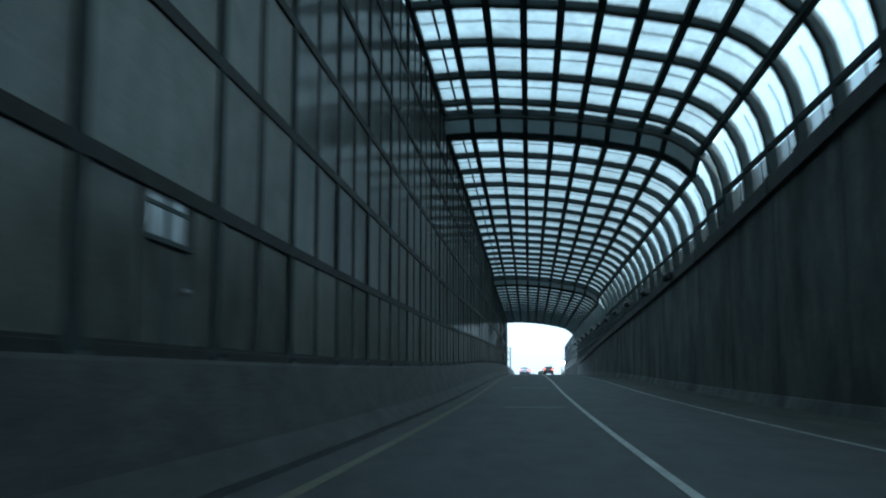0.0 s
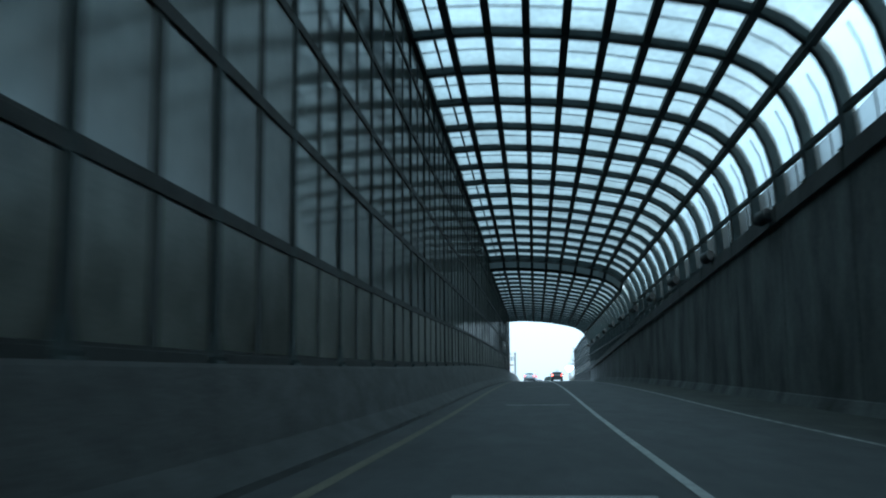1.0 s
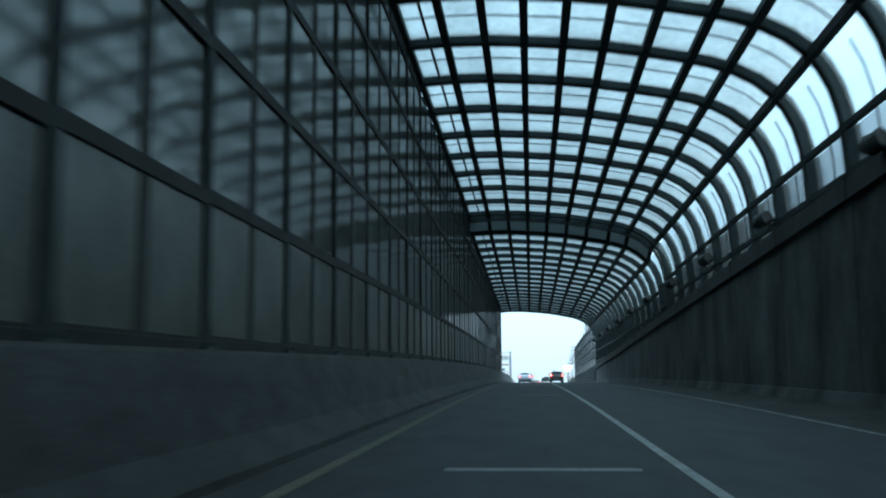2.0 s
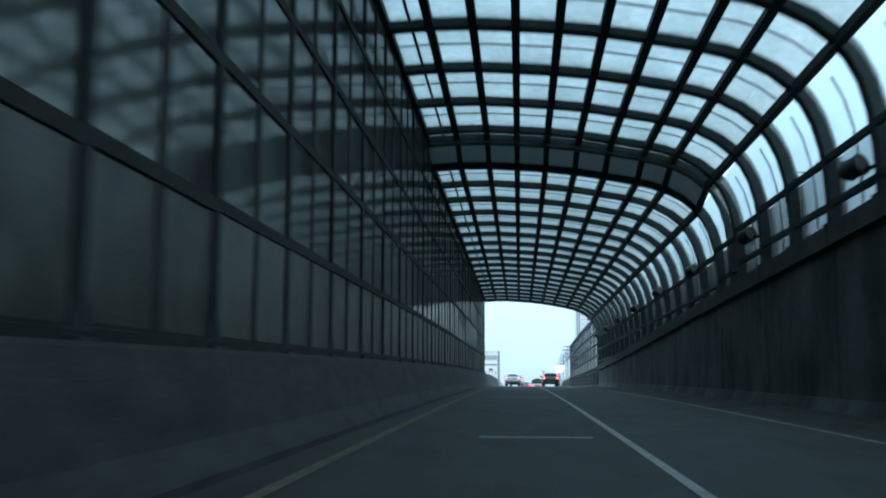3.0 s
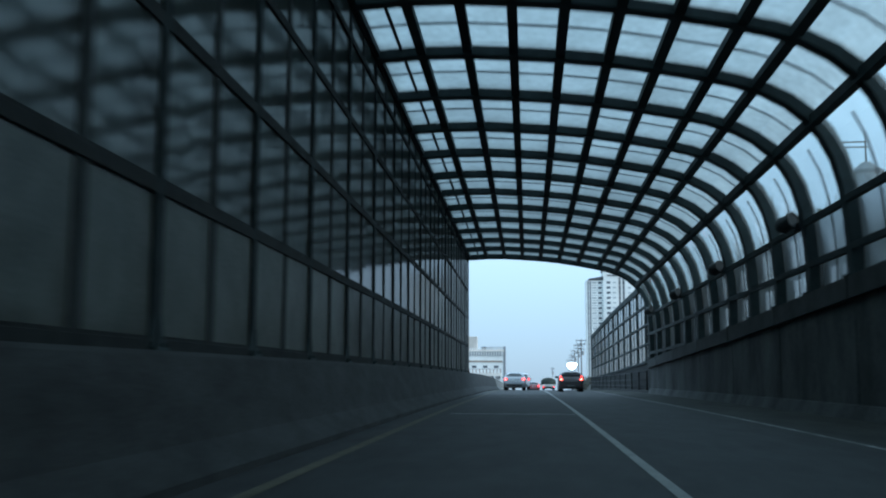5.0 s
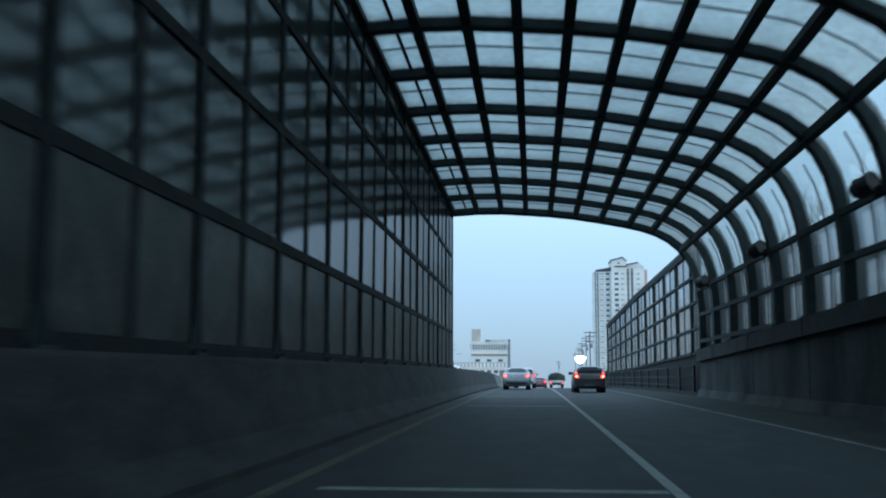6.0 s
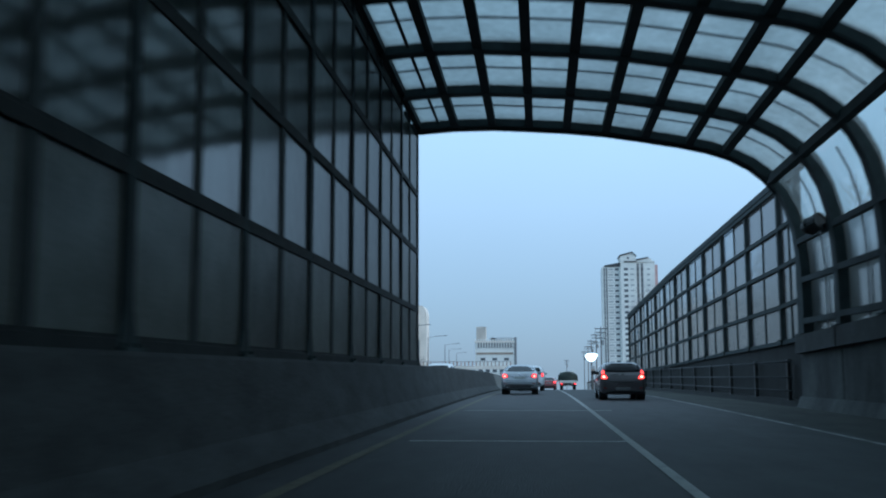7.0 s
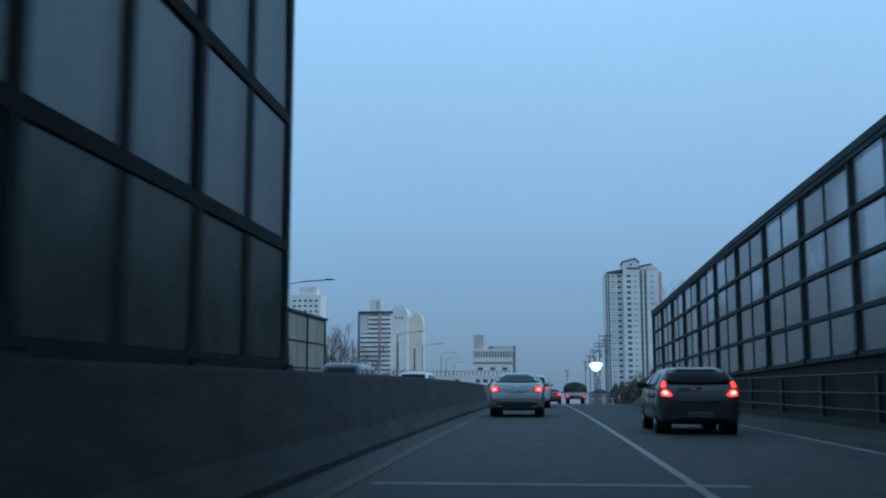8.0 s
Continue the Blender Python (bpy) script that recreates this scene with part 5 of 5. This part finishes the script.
part("roof", prism([(33.2, 55.4), (41.6, 55.4), (41.6, 57.6), (33.6, 56.2)], "y", TY - 0.5, TY + 14.4), ROOF_DARK, tower)
part("gable", prism([(41.6, 60.9), (49.5, 60.9), (47.6, 62.6)], "y", TY - 1.2, TY + 14), FACADE, tower)
part("roof", prism([(41.2, 60.7), (47.6, 62.5), (49.9, 60.6), (49.9, 61.0), (47.6, 63.1), (41.2, 61.4)], "y", TY - 1.6, TY + 14.4), ROOF_DARK, tower)
part("roof", prism([(49.5, 57.6), (59.4, 57.6), (56.0, 60.1), (49.7, 58.6)], "y", TY, TY + 14.4), FACADE, tower)
part("roof", prism([(49.6, 58.3), (56.0, 59.8), (56.0, 60.4), (49.6, 59.2)], "y", TY - 0.3, TY + 14.6), ROOF_DARK, tower)
part("canopy", box(43.6, 49.8, TY - 1.7, TY - 1.2, 57.6, 58.2), ROOF_DARK, tower)
# dark window shafts as flat grey strips on the wall, one pane a floor
for x0, x1, yf in ((33.0, 33.6, 0.0), (34.1, 34.8, 0.0), (50.0, 51.2, 0.4), (52.1, 53.3, 0.4)):
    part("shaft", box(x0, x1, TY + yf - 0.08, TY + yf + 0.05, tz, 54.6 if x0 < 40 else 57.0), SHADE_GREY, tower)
    windows(tower, x0, x1, TY + yf - 0.08, -6.2, 55.4, 1, 22, (x1 - x0) * 0.8, 1.5, WINDOW)
for x0, x1, yf, w, h, mat in ((35.0, 38.2, 0.0, 2.4, 0.7, PALE_PANE), (38.6, 40.9, 0.0, 2.0, 1.2, WINDOW), (43.3, 45.4, -1.2, 2.0, 1.3, WINDOW),
                              (46.4, 48.6, -1.2, 1.8, 0.7, PALE_PANE), (55.0, 57.0, 0.4, 1.5, 0.8, PALE_PANE)):
    windows(tower, x0, x1, TY + yf, -6.2, 55.4, 1, 22, w, h, mat)
windows(tower, 44.6, 46.4, TY - 1.2, 59.0, 60.4, 1, 1, 1.0, 0.9)
for k in range(22):
    part("floor_band", box(34.9, 41.5, TY - 0.16, TY, -6.3 + 2.8 * k, -6.1 + 2.8 * k), FACADE_GREY, tower)

# balcony block
BY = 490
bz = road_at(BY)
block = thing("balcony_block", "white apartment block with long dark balconies and a red stair band", "apartment block", (-2.75, 0, -1.5))
part("wall", box(-88, -72, BY, BY + 14, bz, 36.5), FACADE, block)
part("roof", box(-88.2, -71.2, BY - 1.8, BY + 14.4, 36.5, 37.4), ROOF_DARK, block)
part("side_fin", box(-88.6, -87.6, BY - 1.6, BY, bz, 36.5), SHADE_GREY, block)
for k in range(18):
    z = 35.0 - 2.28 * k
    x0 = -83.2 if k < 4 else -87.2
    for a, b in ((x0, -78.2), (-76.8, -71.8)):
        part("balcony", box(a, b, BY - 1.5, BY + 0.02, z - 1.38, z - 0.02), FACADE, block)
        # shade under each balcony, put in as a dark grey strip
        part("soffit_shade", box(a - 0.1, b + 0.1, BY - 1.6, BY + 0.02, z - 1.62, z - 1.38), SHADE_GREY, block)
        part("window", box(a + 0.2, b - 0.2, BY - 0.1, BY + 0.05, z + 0.0, z + 0.64), MID_GREY, block)
part("stair_band", box(-78.1, -76.9, BY - 1.7, BY, bz, 36.5), PINK_FACADE, block)
part("stair_house", box(-83.2, -77.4, BY + 3, BY + 9, 37.4, 43.6), FACADE_WARM, block)
windows(block, -80.5, -78, BY + 3, 39.0, 43.0, 1, 2, 0.8, 0.8)
slab = thing("slab_block", "plain white end wall of an apartment block with a rounded top", "apartment block", (-4.0, 0, 0.5))
bm = bmesh.new()
add_prism(bm, [(-71.2, bz), (-62.5, bz), (-62.5, 34)] + [(-66.85 + 4.35 * math.cos(a), 34 + 4.6 * math.sin(a)) for a in [math.pi * i / 10 for i in range(1, 10)]] + [(-71.2, 34)], "y", BY + 2, BY + 16)
part("wall", bm, FACADE, slab)
bm = bmesh.new()
add_prism(bm, [(-62.4, bz), (-55.5, bz), (-55.5, 30)] + [(-58.95 + 3.45 * math.cos(a), 30 + 5.0 * math.sin(a)) for a in [math.pi * i / 10 for i in range(1, 10)]] + [(-62.4, 30)], "y", BY + 8, BY + 20)
part("wall", bm, FACADE_WARM, slab)
part("window", box(-67.7, -67.0, BY + 1.85, BY + 2.05, 4, 20), WINDOW, slab)
part("window", box(-60.0, -59.2, BY + 7.85, BY + 8.05, 0, 17), WINDOW, slab)
windows(slab, -69.5, -64.5, BY + 2, 31.0, 33.5, 3, 1, 0.8, 1.0)
part("vent_house", box(-69.5, -66.0, BY + 9, BY + 14, 35.5, 38.4), FACADE_WARM, slab)

# block behind the fence
CY = 590
cz = road_at(CY)
block2 = thing("white_block", "pale apartment block behind the far noise fence", "apartment block", (-5.75, 0, 1.25))
part("wall", box(-146, -127, CY, CY + 15, cz, 52), FACADE, block2)
part("wall", box(-141, -130, CY + 2, CY + 12, 52, 57), FACADE_WARM, block2)
windows(block2, -145, -128, CY, -8, 50, 5, 18, 1.7, 1.3)

# low broad building with a stair tower
DY = 395
dz_ = road_at(DY)
low = thing("office_building", "low cream office building with a stair tower on its roof", "building", (-1.75, 0, -0.75))
part("wall", box(-25.5, -9.2, DY, DY + 16, dz_, 13.6), FACADE, low)
part("parapet", box(-25.8, -8.9, DY - 0.3, DY + 16.3, 13.6, 14.4), FACADE_WARM, low)
part("stair_tower", box(-25.2, -21.2, DY + 3, DY + 8, 14.4, 20.4), BEIGE, low)
part("window_band", box(-24.9, -9.6, DY - 0.15, DY, 11.5, 13.9), SHADE_GREY, low, "dark band of windows between white piers")
for k in range(14):
    part("pier", box(-24.9 + 1.13 * k, -24.5 + 1.13 * k, DY - 0.35, DY, 11.5, 13.6), FACADE, low)
part("brown_band", box(-25.0, -9.6, DY - 0.2, DY, 8.7, 9.5), BROWN_BAND, low)
part("end_pillar", box(-9.2, -8.2, DY - 0.2, DY + 2, dz_, 15.8), SHADE_GREY, low)
bm = bmesh.new()
bmesh.ops.create_uvsphere(bm, u_segments=14, v_segments=8, radius=1.5)
bmesh.ops.scale(bm, verts=bm.verts, vec=(1.0, 1.0, 0.5))
bmesh.ops.translate(bm, verts=bm.verts, vec=(-18.1, DY + 4, 15.1))
part("water_tank", bm, ROOF_DARK, low, smooth=True)
for k in range(9):
    part("roof_sign", box(-16.4 + 0.8 * k, -15.9 + 0.8 * k, DY - 0.2, DY + 0.1, 14.4, 15.7), FACADE_GREY, low)
windows(low, -24.8, -10.0, DY, 5.0, 8.4, 3, 1, 2.0, 1.1)
for k in range(16):
    part("crenel", box(-25.4 + 1.02 * k, -24.9 + 1.02 * k, DY - 0.28, DY + 0.2, 14.4, 15.1), FACADE, low)
windows(low, -24.8, -10.0, DY, -4, 4, 5, 2, 1.8, 1.6)

# footbridge across the far road
bridge = thing("overpass", "pale overpass with a railing crossing the far road", "overpass", (0, 0, 0))
FY = 300
part("deck", box(-46, -9.5, FY, FY + 6, 1.6, 2.7), FACADE_WARM, bridge)
part("rail", box(-46, -9.5, FY - 0.1, FY + 0.1, 4.0, 4.2), FACADE_GREY, bridge)
for i in range(30):
    part("railing_post", box(-45.8 + 1.24 * i, -45.55 + 1.24 * i, FY - 0.1, FY + 0.1, 2.7, 4.0), BRICK_RED, bridge)
for x in (-40, -26, -11):
    part("pier", box(x - 0.6, x + 0.6, FY + 2, FY + 4, road_at(FY) - 0.2, 1.6), FACADE_GREY, bridge)

# low far roofs on both sides of the road, dim in the distance
far_rng = random.Random(11)
for i in range(14):
    y = 420 + 30 * i
    x = (22 + 5 * far_rng.random() + 2.5 * i) if i % 2 else (-34 - 8 * far_rng.random() - 2 * i)
    w, h = far_rng.uniform(8, 12), far_rng.uniform(4, 7.5)
    hs = thing("house", "small dim far building beside the road", "building", (x, y, road_at(y)), "far buildings along the road")
    part("wall", box(-w / 2, w / 2, 0, 10, 0, h), (FACADE_GREY, FACADE_GREY, FACADE_WARM)[i % 3], hs)
    part("roof", prism([(-w / 2 - 0.4, h), (w / 2 + 0.4, h), (0, h + 2.0)], "y", -0.4, 10.4), ROOF_DARK, hs)
    windows(hs, -w / 2 + 0.5, w / 2 - 0.5, 0, 1, h, 3, max(1, int(h / 3)), 1.4, 1.3)

# what stands along the road further on is laid out in units again
laid = set(scene.objects)
# round tower with a mast, seen through the clear side sheets
tower2 = thing("round_tower", "grey round tower with a thin mast on its roof", "tower", (64.6, 150.0, -1.6))
bm = bmesh.new()
add_tube(bm, [(0, 0, -2.0), (0, 0, 41.0)], 2.9, 24, 2.7)
part("shaft", bm, FACADE_GREY, tower2, smooth=False)
bm = bmesh.new()
add_tube(bm, [(0, 0, 41.0), (0, 0, 41.5)], 3.1, 24)
add_tube(bm, [(0, 0, 41.5), (0, 0, 43.2)], 2.9, 24, 0.8)
part("roof", bm, SHADE_GREY, tower2)
bm = bmesh.new()
add_tube(bm, [(0, 0, 43.0), (0, 0, 49.5)], 0.22, 8, 0.12)
part("mast", bm, ROOF_DARK, tower2)
for z, w in ((46.2, 6.0), (47.2, 5.0)):
    part("mast_arm", box(-w, 0.6, -0.12, 0.12, z - 0.12, z + 0.12), ROOF_DARK, tower2)
for k in range(4):
    part("window", box(-0.6, 0.6, -2.98, -2.7, 8 + 8 * k, 10 + 8 * k), WINDOW, tower2)

# ---------------------------------------------------------------- street lamps and poles
POLE = material("grey_lamp_pole", (0.16, 0.17, 0.18), 0.5, 0.5, 2, 0.2, 0.05, 30)
WOODPOLE = material("concrete_utility_pole", (0.16, 0.155, 0.15), 0.85, 0, 1, 0.2, 0.1, 20)
for (x, y, h, arm) in ((-24.3, 83, 10.15, 5.2), (-25.3, 168, 9.45, 4.8), (-27.7, 228, 9.45, 4.8), (-30.3, 300, 9.45, 4.8), (-35.5, 372, 9.4, 4.8), (-39, 450, 9.4, 4.8)):
    z = road_z(y)
    sl = thing("street_lamp", "slim grey street lamp with one long arm, unlit", "street lamp", (x, y, z), "street lamps of the far side")
    bm = bmesh.new()
    add_tube(bm, [(0, 0, 0), (0, 0, h - z - 0.4)], 0.14, 8, 0.09)
    part("pole", bm, POLE, sl)
    bm = bmesh.new()
    add_tube(bm, [(0, 0, h - z - 0.5), (arm * 0.4, 0, h - z - 0.15), (arm * 0.85, 0, h - z)], 0.07, 6, 0.05)
    part("arm", bm, POLE, sl)
    bm = bmesh.new()
    loft_body(bm, [(0, 0.05, -0.04, 0.05), (0.2, 0.16, -0.08, 0.09), (0.7, 0.14, -0.07, 0.08), (0.95, 0.04, -0.03, 0.04)], 3, 10)
    bmesh.ops.rotate(bm, verts=bm.verts, cent=(0, 0, 0), matrix=Matrix.Rotation(radians(-90), 3, "Z"))
    bmesh.ops.translate(bm, verts=bm.verts, vec=(arm * 0.8, 0, h - z + 0.02))
    part("lamp_head", bm, DARK_METAL, sl)

for (x, y, h) in ((10.7, 160, 8.45), (12.3, 205, 8.9), (13.5, 250, 8.8), (14.9, 300, 8.6), (16.2, 360, 8.0), (11.2, 420, 5.5)):
    z = road_z(y)
    up = thing("utility_pole", "concrete utility pole with cross-arms beside the road", "utility pole", (x, y, z), "utility poles along the road")
    bm = bmesh.new()
    add_tube(bm, [(0, 0, 0), (0, 0, h - z)], 0.15, 8, 0.10)
    part("pole", bm, WOODPOLE, up)
    for k, (dz, w) in enumerate(((0.3, 1.1), (1.0, 0.9), (2.0, 0.7))):
        part("cross_arm", box(-w, w, -0.16, -0.04, h - z - dz - 0.06, h - z - dz + 0.06), DARK_METAL, up)
        bm = bmesh.new()
        for s in (-0.9, -0.45, 0.45, 0.9):
            add_tube(bm, [(s * w, -0.1, h - z - dz + 0.05), (s * w, -0.1, h - z - dz + 0.25)], 0.05, 6)
        tagged(part("insulator", bm, FACADE_GREY, up), kind="stuff")
    bm = bmesh.new()
    add_tube(bm, [(0.35, 0, h - z - 3.2), (0.35, 0, h - z - 2.3)], 0.25, 10)
    part("transformer", bm, FACADE_GREY, up)
cables = thing("overhead_cables", "thin dark overhead cables between the utility poles", "cables", kind="stuff")
pole_tops = [(10.7, 160, 8.45), (12.3, 205, 8.9), (13.5, 250, 8.8), (14.9, 300, 8.6), (16.2, 360, 8.0)]
bm = bmesh.new()
for (a, b) in zip(pole_tops, pole_tops[1:]):
    for dx in (-0.9, 0.0, 0.9):
        pts = []
        for i in range(7):
            k = i / 6
            pts.append((a[0] + (b[0] - a[0]) * k + dx, a[1] + (b[1] - a[1]) * k, a[2] + (b[2] - a[2]) * k - 0.1 - 1.0 * 4 * k * (1 - k)))
        add_tube(bm, pts, 0.025, 4)
part("cable", bm, DARK_METAL, cables)

# ---------------------------------------------------------------- lit shop sign
SIGN_LIGHT = glow("cold_white_sign_light", (0.58, 0.85, 1.0), 2.2)
sign = thing("shop_sign", "lit cold-white shop sign board on a post", "shop sign", (7.95, 140, road_z(140)))
sz = -road_z(140)
bm = bmesh.new()
add_prism(bm, [(-1.0, sz + 3.1), (-0.6, sz + 3.45), (0.5, sz + 3.45), (1.0, sz + 3.25), (0.6, sz + 2.45), (0.0, sz + 2.1), (-0.6, sz + 2.4)], "y", -0.12, 0.0)
part("lit_board", bm, SIGN_LIGHT, sign, "cold-white lit board")
part("frame", box(-0.7, 0.8, 0.0, 0.3, sz + 2.4, sz + 3.4, 0.05), SHADE_GREY, sign)
bm = bmesh.new()
add_tube(bm, [(0, 0.15, 0), (0, 0.15, sz + 2.5)], 0.1, 8)
part("post", bm, DARK_METAL, sign)

small_sign = thing("roadside_sign", "small pale unlit roadside sign box on a thin post", "road sign", (7.75, 132, road_z(132)))
sz = -road_z(132)
part("panel", box(-0.35, 0.35, -0.1, 0.1, sz + 0.45, sz + 1.45, 0.04), PALE_PANE, small_sign)
part("band", box(-0.28, 0.28, -0.115, -0.1, sz + 0.75, sz + 1.0), BROWN_BAND, small_sign)
bm = bmesh.new()
add_tube(bm, [(0, 0, 0), (0, 0, sz + 0.5)], 0.06, 8)
part("post", bm, DARK_METAL, small_sign)

# ---------------------------------------------------------------- trees, shrubs
BARK = material("grey_brown_bark", (0.13, 0.11, 0.095), 0.95, 0, 4, 0.3, 0.5, 20)
TWIGS = material("bare_twigs", (0.15, 0.13, 0.12), 0.95, 0, 4, 0.25, 0.2, 20)
LEAF = material("dull_evergreen_leaves", (0.075, 0.078, 0.062), 0.8, 0, 6, 0.4, 0.1, 20)


def bare_tree(x, y, h, seed, spread=0.5):
    rng = random.Random(seed)
    z = road_z(y)
    tr = thing("bare_tree", "leafless winter tree with fine grey-brown twigs", "tree", (x, y, ground_z(x, y) - 0.1), "bare trees")
    trunk, twigs = bmesh.new(), bmesh.new()
    add_tube(trunk, [(0, 0, 0), (0.05, 0, h * 0.25), (0, 0.05, h * 0.5)], h * 0.022, 8, h * 0.012)

    def grow(p, d, length, r, depth):
        q = p + d * length * 0.5 + Vector((rng.uniform(-1, 1), rng.uniform(-1, 1), rng.uniform(-0.3, 1))) * length * 0.07
        e = q + d * length * 0.5 + Vector((0, 0, length * 0.06))
        add_tube(trunk if depth < 2 else twigs, [p, q, e], r, 5 if depth < 2 else 3, r * 0.6)
        if depth >= 5:
            return
        for _ in range(3 if depth < 4 else 2):
            nd = (d + Vector((rng.uniform(-1, 1), rng.uniform(-1, 1), rng.uniform(-0.25, 0.7))) * (0.55 + spread * 0.4)).normalized()
            grow(q.lerp(e, rng.uniform(0.1, 1)), nd, length * rng.uniform(0.55, 0.8), r * 0.55, depth + 1)
    for k in range(5):
        a = 2 * math.pi * k / 5 + rng.random()
        grow(Vector((0, 0, h * (0.28 + 0.05 * k))), Vector((math.cos(a) * spread, math.sin(a) * spread, 1)).normalized(), h * 0.24, h * 0.009, 1)
    part("trunk", trunk, BARK, tr)
    part("crown", twigs, TWIGS, tr, "fine bare twigs")


for i, (x, y, h) in enumerate(((-14.5, 62, 5.8), (-15.5, 70, 4.8), (-17.0, 92, 6.2), (-19.0, 120, 5.6), (-21, 150, 6.5), (9.5, 92, 3.6), (11.5, 110, 4.0), (13.5, 150, 4.5), (10.6, 76, 3.2), (7.9, 48, 6.3), (8.4, 30, 4.0), (8.8, 20, 3.8), (-14.2, 57, 5.0), (-16, 66, 5.6), (-15.2, 60, 4.6), (-16.4, 76, 5.2))):
    bare_tree(x, y, h, 20 + i)


def shrub(x, y, w, h, seed):
    rng = random.Random(seed)
    sh = thing("shrub", "dense dull evergreen and bare-twig shrub beside the verge", "shrub", (x, y, ground_z(x, y) - 0.05), "shrubs of the verge")
    stems, leaves = bmesh.new(), bmesh.new()
    for _ in range(14):
        a, r = rng.uniform(0, 6.283), rng.uniform(0.2, 1) * w / 2
        add_tube(stems, [(0.15 * math.cos(a), 0.15 * math.sin(a), 0), (r * 0.6 * math.cos(a), r * 0.6 * math.sin(a), h * 0.5), (r * math.cos(a), r * math.sin(a), h * rng.uniform(0.75, 1.12))], 0.03, 4, 0.008)
    for _ in range(700):
        a, k = rng.uniform(0, 6.283), rng.random() ** 0.5
        zz = rng.uniform(0.05, 1) ** 0.8
        rr = k * w / 2 * (1.05 - zz ** 3 * 0.7) * (0.85 + 0.25 * math.sin(3 * a + seed))
        c = Vector((rr * math.cos(a), rr * math.sin(a), zz * h * (0.85 + 0.15 * math.sin(2 * a + seed))))
        u = Vector((rng.uniform(-1, 1), rng.uniform(-1, 1), rng.uniform(-1, 1))).normalized() * 0.11
        v = u.orthogonal().normalized() * 0.06
        leaves.faces.new([leaves.verts.new(c + q) for q in (-u, v, u, -v)])
    part("stem", stems, BARK, sh)
    part("foliage", leaves, LEAF, sh)


for i, (x, y, w, h) in enumerate(((6.7, 46, 1.9, 1.5), (6.6, 49.5, 1.9, 1.7), (6.7, 53, 2.0, 1.5), (6.5, 56.5, 1.9, 1.7), (6.7, 60, 2.1, 1.5), (6.4, 63.5, 1.9, 1.8), (6.6, 67, 2.1, 1.6), (6.4, 71, 2.0, 1.8), (6.6, 75, 2.2, 1.6), (6.5, 80, 2.2, 1.9), (7.9, 57, 2.6, 1.8), (7.9, 66, 2.6, 2.0), (8.0, 78, 2.6, 2.0), (-13.6, 48, 3.0, 2.8), (-14, 54, 3.4, 3.0), (-14.6, 60, 3.2, 2.6))):
    shrub(x, y, w, h, 50 + i)
bank_rng = random.Random(77)
# shrubs added along the bank to darken the lower sheets before them
for i in range(26):
    y = 38 - 3.6 * i + bank_rng.uniform(-1, 1)
    shrub(7.8 + bank_rng.uniform(0, 1.6), y, bank_rng.uniform(3.2, 4.4), bank_rng.uniform(1.5, 2.9), 90 + i)
for i in range(5):
    bare_tree(10.5 + bank_rng.uniform(0, 3), 34 - 9 * i, bank_rng.uniform(4.4, 5.4), 60 + i)
# traffic cone
CONE_RED = material("orange_red_cone", (0.6, 0.12, 0.05), 0.6, 0, 5, 0.15, 0.05, 40)
cone = thing("traffic_cone", "orange-red traffic cone with a white band at the verge", "traffic cone", (5.6, 66.5, road_z(66.5)))
part("foot", box(-0.2, 0.2, -0.2, 0.2, 0, 0.04), BLACK_TRIM, cone)
bm = bmesh.new()
add_tube(bm, [(0, 0, 0.04), (0, 0, 0.75)], 0.15, 14, 0.03)
part("body", bm, CONE_RED, cone, smooth=True)
bm = bmesh.new()
add_tube(bm, [(0, 0, 0.35), (0, 0, 0.55)], 0.107, 14, 0.072)
part("band", bm, LINE_WHITE, cone, smooth=True)

to_metres([ob for ob in scene.objects if ob not in laid])
